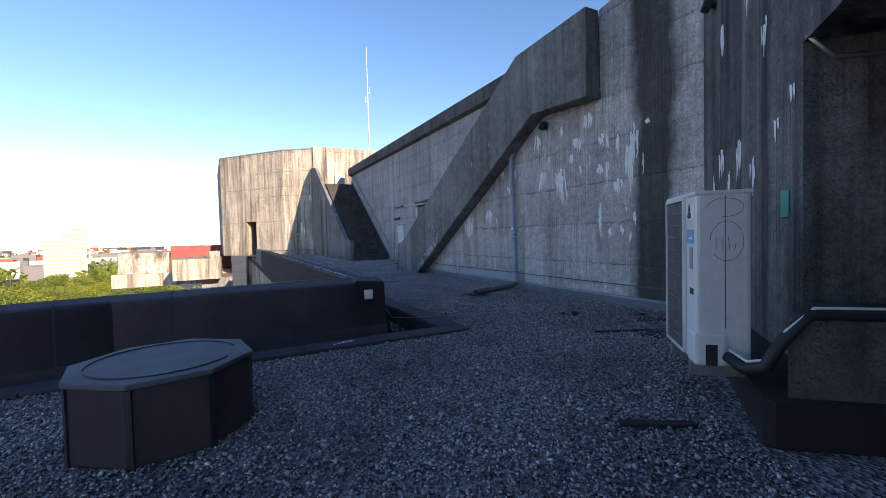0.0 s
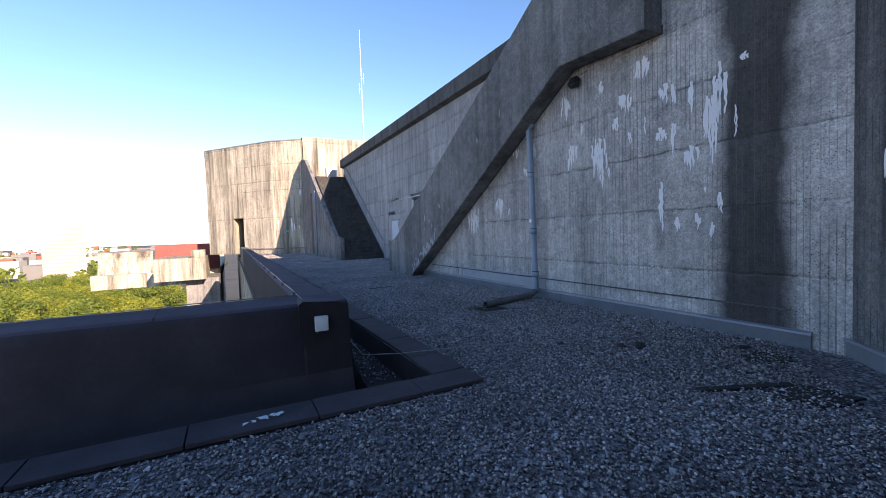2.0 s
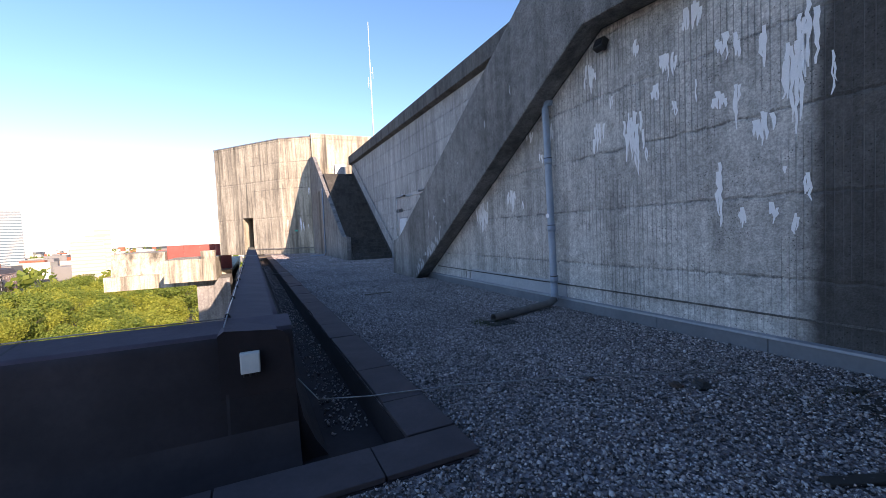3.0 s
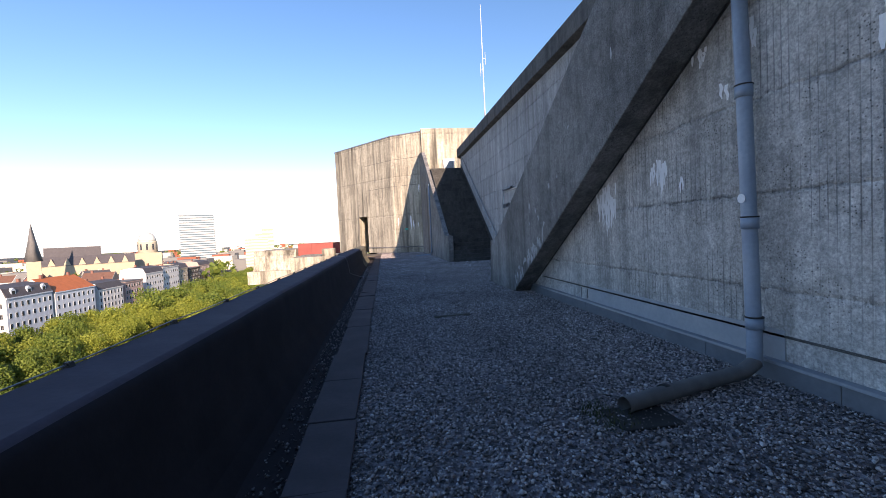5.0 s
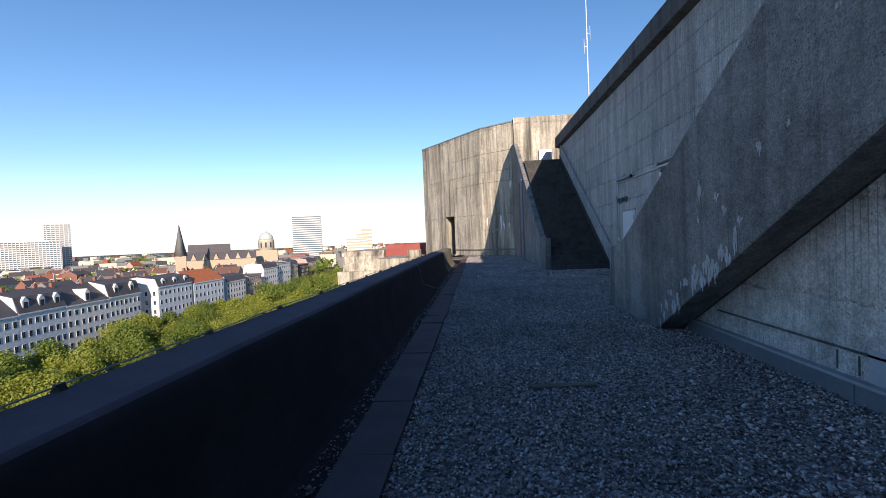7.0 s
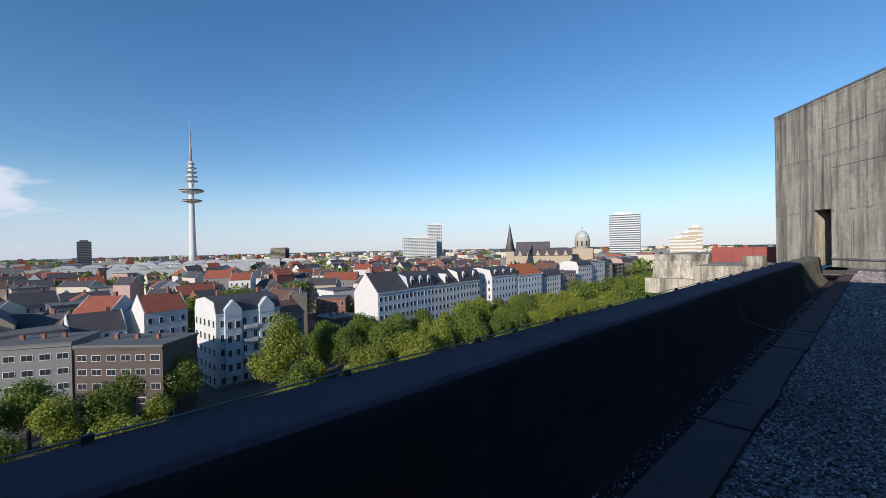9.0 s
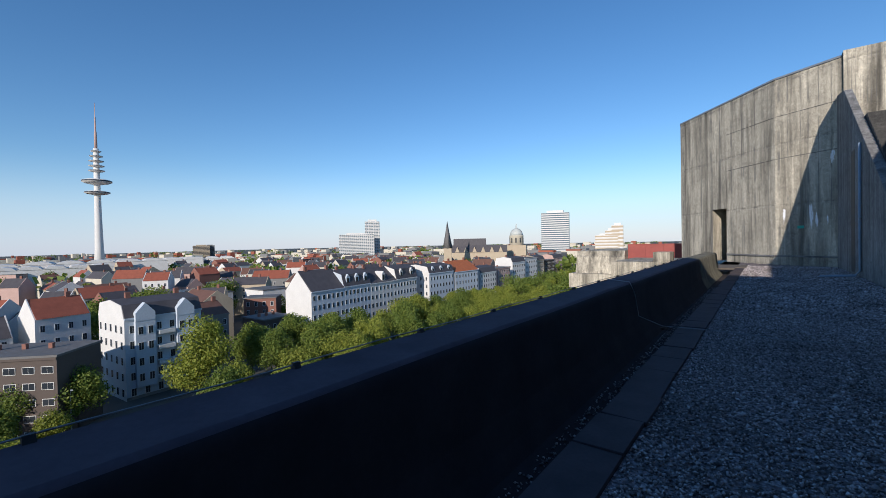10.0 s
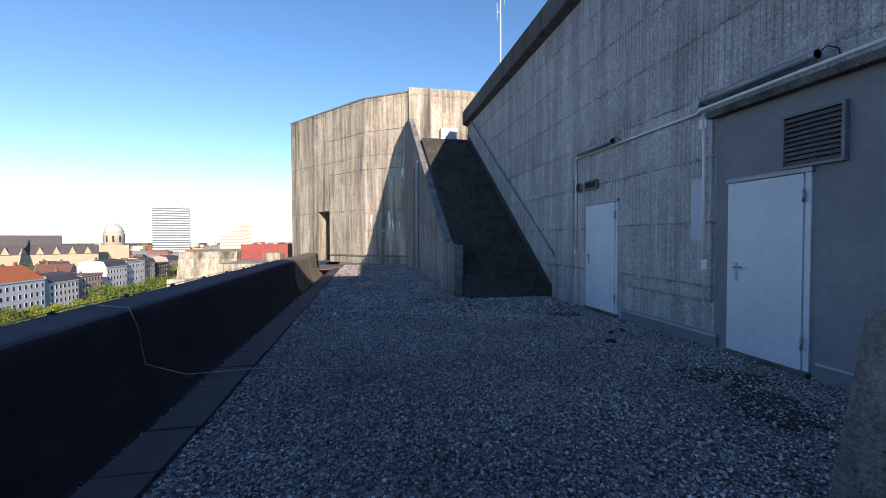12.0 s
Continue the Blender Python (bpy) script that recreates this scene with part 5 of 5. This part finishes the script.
def tree(h, r, count, seed, mat):
    ob = thing("tree", "leafy green avenue tree with an uneven crown", "tree", None, "avenue trees")
    rnd = random.Random(seed)
    bm = tube([(0, 0, 0), (0.1, 0, h * 0.3), (0, 0.1, h * 0.7)], [h * 0.025, h * 0.018, h * 0.006], 8)
    for _ in range(6):
        a, z = rnd.uniform(0, 6.28), h * rnd.uniform(0.28, 0.55)
        tube([(0, 0, z), (0.35 * r * math.cos(a), 0.35 * r * math.sin(a), z + h * 0.12), (0.7 * r * math.cos(a), 0.7 * r * math.sin(a), z + h * 0.25)], [h * 0.010, h * 0.007, h * 0.003], 6, bm)
    part("trunk", bm, BARK, ob)
    part("crown", crown(h, r, count, seed, mat), mat, ob)
    return ob


kinds = [tree(16, 6.4, 8000, 1, LEAF[0]), tree(17, 7.0, 8500, 2, LEAF[1]), tree(15, 6.0, 7500, 3, LEAF[0]), tree(22, 7.6, 11000, 4, LEAF[0])]
spots = [(-116, 43, 3, 1.0), (-113, 62, 1, 0.95), (-116, 84, 1, 1.0), (-100, 61, 0, 0.8), (-122, 20, 1, 0.85), (-112, -2, 2, 0.8), (-118, -14, 0, 0.8), (-125, 12, 1, 0.8), (-110, 14, 2, 0.6), (-106, 47, 2, 0.75), (-97, 40, 1, 0.8), (-99, 74, 0, 0.95), (-108, 72, 1, 1.0), (-94, 52, 2, 0.7), (-124, 60, 1, 1.0), (-128, 76, 1, 1.0), (-113, 6, 1, 0.75), (-122, -6, 1, 0.85), (-126, -22, 1, 0.9), (-95, 6, 0, 0.7), (-88, 34, 0, 0.7), (-100, -10, 2, 0.75), (-88, 56, 1, 0.75), (-108, -24, 0, 0.8), (-84, 14, 1, 0.6), (-90, -4, 2, 0.6), (-96, -26, 1, 0.7), (-90, 70, 0, 0.8)]
far_kinds = [tree(16, 6.4, 2600, 5, LEAF[0]), tree(17, 7.0, 2600, 6, LEAF[1]), tree(15, 6.0, 2600, 7, LEAF[0])]
rnd = random.Random(8)
for row, (x0, x1) in enumerate(((-98, -96), (-112, -112), (-124, -128), (-84, -80), (-70, -60))):
    for i in range(30):
        y = 78 + 11.5 * i + rnd.uniform(-2, 2)
        if row >= 3 and y < 170 + 40 * (row - 3):
            continue
        spots.append((x0 + (x1 - x0) * i / 30 + rnd.uniform(-1.5, 1.5), y, rnd.randrange(3), rnd.uniform(0.85, 1.1)))
for i in range(44):
    spots.append((rnd.uniform(-62, -14), rnd.uniform(110, 300), rnd.randrange(3), rnd.uniform(0.85, 1.15)))
for i in range(70):
    p = bearing(rnd.uniform(25, 96), rnd.uniform(190, 620))
    if p.x < -175:
        spots.append((p.x, p.y, rnd.choice((1, 1, 0)), rnd.uniform(0.9, 1.25)))
for i, (x, y, k, s) in enumerate(spots):
    m = pose(x, y, GROUND, 0, 0, rnd.uniform(0, 360)) @ Matrix.Scale(s, 4)
    if i < 4 and k == (3, 1, 1, 0)[i] and i in (0, 3):
        kinds[k].matrix_world = m
    else:
        c = copy_thing((far_kinds if y > 190 or x < -175 else kinds)[k], pose(x, y, GROUND, 0, 0, rnd.uniform(0, 360)))
        c.scale = (s, s, s)
kinds[1].matrix_world = pose(-118, 96, GROUND)
kinds[2].matrix_world = pose(-104, 92, GROUND)
for i, o in enumerate(far_kinds):
    o.matrix_world = pose(-102 - 9 * i, 300 + 14 * i, GROUND)


def wood(name, count, lo, hi, seed, label):
    rng = np.random.default_rng(seed)
    az, dist = np.radians(rng.uniform(2, 112, count)), lo * (hi / lo) ** rng.random(count)
    clump = (np.sin(az * 37) + np.sin(az * 91 + dist * 0.01)) > 0.2
    az, dist = az[clump], dist[clump]
    n = len(az)
    base = np.stack([EYE.x - dist * np.sin(az), EYE.y + dist * np.cos(az), np.full(n, GROUND)], 1)
    q = np.repeat(base, 26, 0) + np.stack([rng.normal(0, 6, n * 26), rng.normal(0, 6, n * 26), rng.uniform(5, 17, n * 26)], 1)
    u, w = rng.normal(size=(n * 26, 3)), rng.normal(size=(n * 26, 3))
    quad = np.stack([q + u * 1.7, q + w * 1.7, q - u * 1.7, q - w * 1.7], 1).reshape(-1, 3)
    me = bpy.data.meshes.new(name)
    me.from_pydata(quad.tolist(), [], np.arange(len(quad)).reshape(-1, 4).tolist())
    me.materials.append(LEAF[1])
    return tagged(new(name, me), label, "trees", "", "stuff")


wood("far_trees", 1500, 450, 3200, 6, "dark green far trees of the city")

# street lamp and a few parked cars under the trees
def street_lamp(x, y):
    ob = thing("street_lamp", "pale curved street lamp above the pavement", "street lamp", pose(x, y, GROUND))
    part("pole", tube([(0, 0, 0), (0, 0, 8.5), (0.3, 0, 9.6), (1.2, 0, 10.1)], [0.13, 0.09, 0.07, 0.05], 8), WHITE, ob)
    part("lamp_head", box(0.9, -0.18, 9.98, 1.9, 0.18, 10.16, 0.05), WHITE, ob)
    return ob


for x, y in ((-119.5, 18.5), (-108, 95), (-103, 150)):
    street_lamp(x, y)


# ---- paving round the gravel ----
paving = structure("edging_bed", box(-4.11, -7.94, -0.05, -3.78, 22.0, 0.004), TAR, "dark bed under the edging slabs", "edging")
rnd = random.Random(4)
sizes = [mesh("paver", box(-0.18, 0.005, 0.0, 0.18, length - 0.005, 0.035, 0.006), SLAB) for length in (0.62, 0.9)]
y = -7.92
while y < 22:
    k = rnd.randrange(2)
    part("paver", sizes[k], SLAB, paving, "", pose(-3.95 + rnd.uniform(-0.012, 0.012), y, 0.004 + rnd.uniform(0, 0.006), rnd.uniform(-0.6, 0.6), rnd.uniform(-1, 1), rnd.uniform(-0.7, 0.7)))
    y += (0.62, 0.9)[k]
paving2 = structure("edging_bed_front", box(-12.0, -8.32, -0.05, -3.9, -7.96, 0.004), TAR, "dark bed under the front edging slabs", "edging")
x = -3.78
while x > -12:
    k = 0 if x > -4.0 else 1
    part("paver", sizes[k], SLAB, paving2, "", pose(x, -8.13 + rnd.uniform(-0.012, 0.012), 0.006 + rnd.uniform(0, 0.006), rnd.uniform(-0.6, 0.6), rnd.uniform(-0.6, 0.6), 90 + rnd.uniform(-0.8, 0.8)))
    x -= (0.62, 0.9)[k]
part("paint_mark", flake(paving2, pose(0, 0, 0), 0, 0, 0.3, 0.12, 5).data, FLAKE, paving2, "splash of white paint", pose(-5.85, -8.13, 0.05, -90, 0, 12))
bpy.data.objects.remove([o for o in paving2.children if o.name.startswith("paint_flake")][0])


# ---- loose gravel ----
def pebbles(name, areas, density, size, seed, label, level=0.0):
    """Angular stones strewn over rectangles of the deck, as one mesh."""
    rng = np.random.default_rng(seed)
    pts = []
    for x0, y0, x1, y1 in areas:
        n = int((x1 - x0) * (y1 - y0) * density)
        pts.append(np.stack([rng.uniform(x0, x1, n), rng.uniform(y0, y1, n)], 1))
    pts = np.concatenate(pts)
    keep = np.ones(len(pts), bool)
    # no stones inside plinth, hatch or stair foot
    px, py = pts.T
    keep &= ~((px + 7.5) ** 2 + (py + 9.85) ** 2 < 0.6 ** 2)
    keep &= ~((px > -0.6) & (py > 1.0) & (py < 3.0))
    keep &= ~((py - px * 0.823 < -8.9) & (px > -4.0))
    pts = pts[keep]
    n = len(pts)
    base = np.array([(1, 0, 0), (-1, 0, 0), (0, 1, 0), (0, -1, 0), (0, 0, 1), (0, 0, -1)], float)
    tris = np.array([(0, 2, 4), (2, 1, 4), (1, 3, 4), (3, 0, 4), (2, 0, 5), (1, 2, 5), (3, 1, 5), (0, 3, 5)])
    s = size * rng.lognormal(0.0, 0.32, (n, 1, 1)) * rng.uniform(0.7, 1.25, (n, 1, 3)) * np.array([1, 1, 0.75])
    v = base[None] * s + rng.normal(0, 0.16, (n, 6, 3)) * size
    ang, tilt = rng.uniform(0, 2 * np.pi, n), rng.uniform(-0.7, 0.7, n)
    c, q = np.cos(tilt)[:, None], np.sin(tilt)[:, None]
    v = np.stack([v[..., 0], v[..., 1] * c - v[..., 2] * q, v[..., 1] * q + v[..., 2] * c], -1)
    c, q = np.cos(ang)[:, None], np.sin(ang)[:, None]
    v = np.stack([v[..., 0] * c - v[..., 1] * q, v[..., 0] * q + v[..., 1] * c, v[..., 2]], -1)
    v[..., 0] += pts[:, None, 0]
    v[..., 1] += pts[:, None, 1]
    v[..., 2] += (level + 0.006 + rng.uniform(0, 0.012, n))[:, None]
    f = (tris[None] + 6 * np.arange(n)[:, None, None]).reshape(-1, 3)
    me = bpy.data.meshes.new(name)
    me.vertices.add(6 * n)
    me.vertices.foreach_set("co", v.reshape(-1).astype(np.float32))
    me.loops.add(3 * len(f))
    me.loops.foreach_set("vertex_index", f.reshape(-1).astype(np.int32))
    me.polygons.add(len(f))
    me.polygons.foreach_set("loop_start", np.arange(0, 3 * len(f), 3, dtype=np.int32))
    me.update(calc_edges=True)
    me.materials.append(PEBBLE)
    return tagged(new(name, me), label, "gravel", "", "stuff")


pebbles("gravel", [(-3.76, -8.32, 0.0, 0.9), (-3.76, 0.9, 1.9, 9.0), (-9.2, -12.6, 0.0, -8.33), (-7.4, -13.3, -4.2, -12.6)], 1750, 0.0102, 1, "loose grey roofing gravel of crushed stone")
pebbles("gravel", [(-3.76, 9.0, 1.9, 11.4), (-3.76, 11.4, -0.42, 24.6)], 600, 0.018, 2, "loose grey roofing gravel of crushed stone")
pebbles("gravel", [(-4.5, -7.0, -4.16, 16.0), (-8.0, -7.9, -4.6, -7.62)], 420, 0.0115, 3, "stray grey stones and dirt lying in the dark gutter", -0.28)
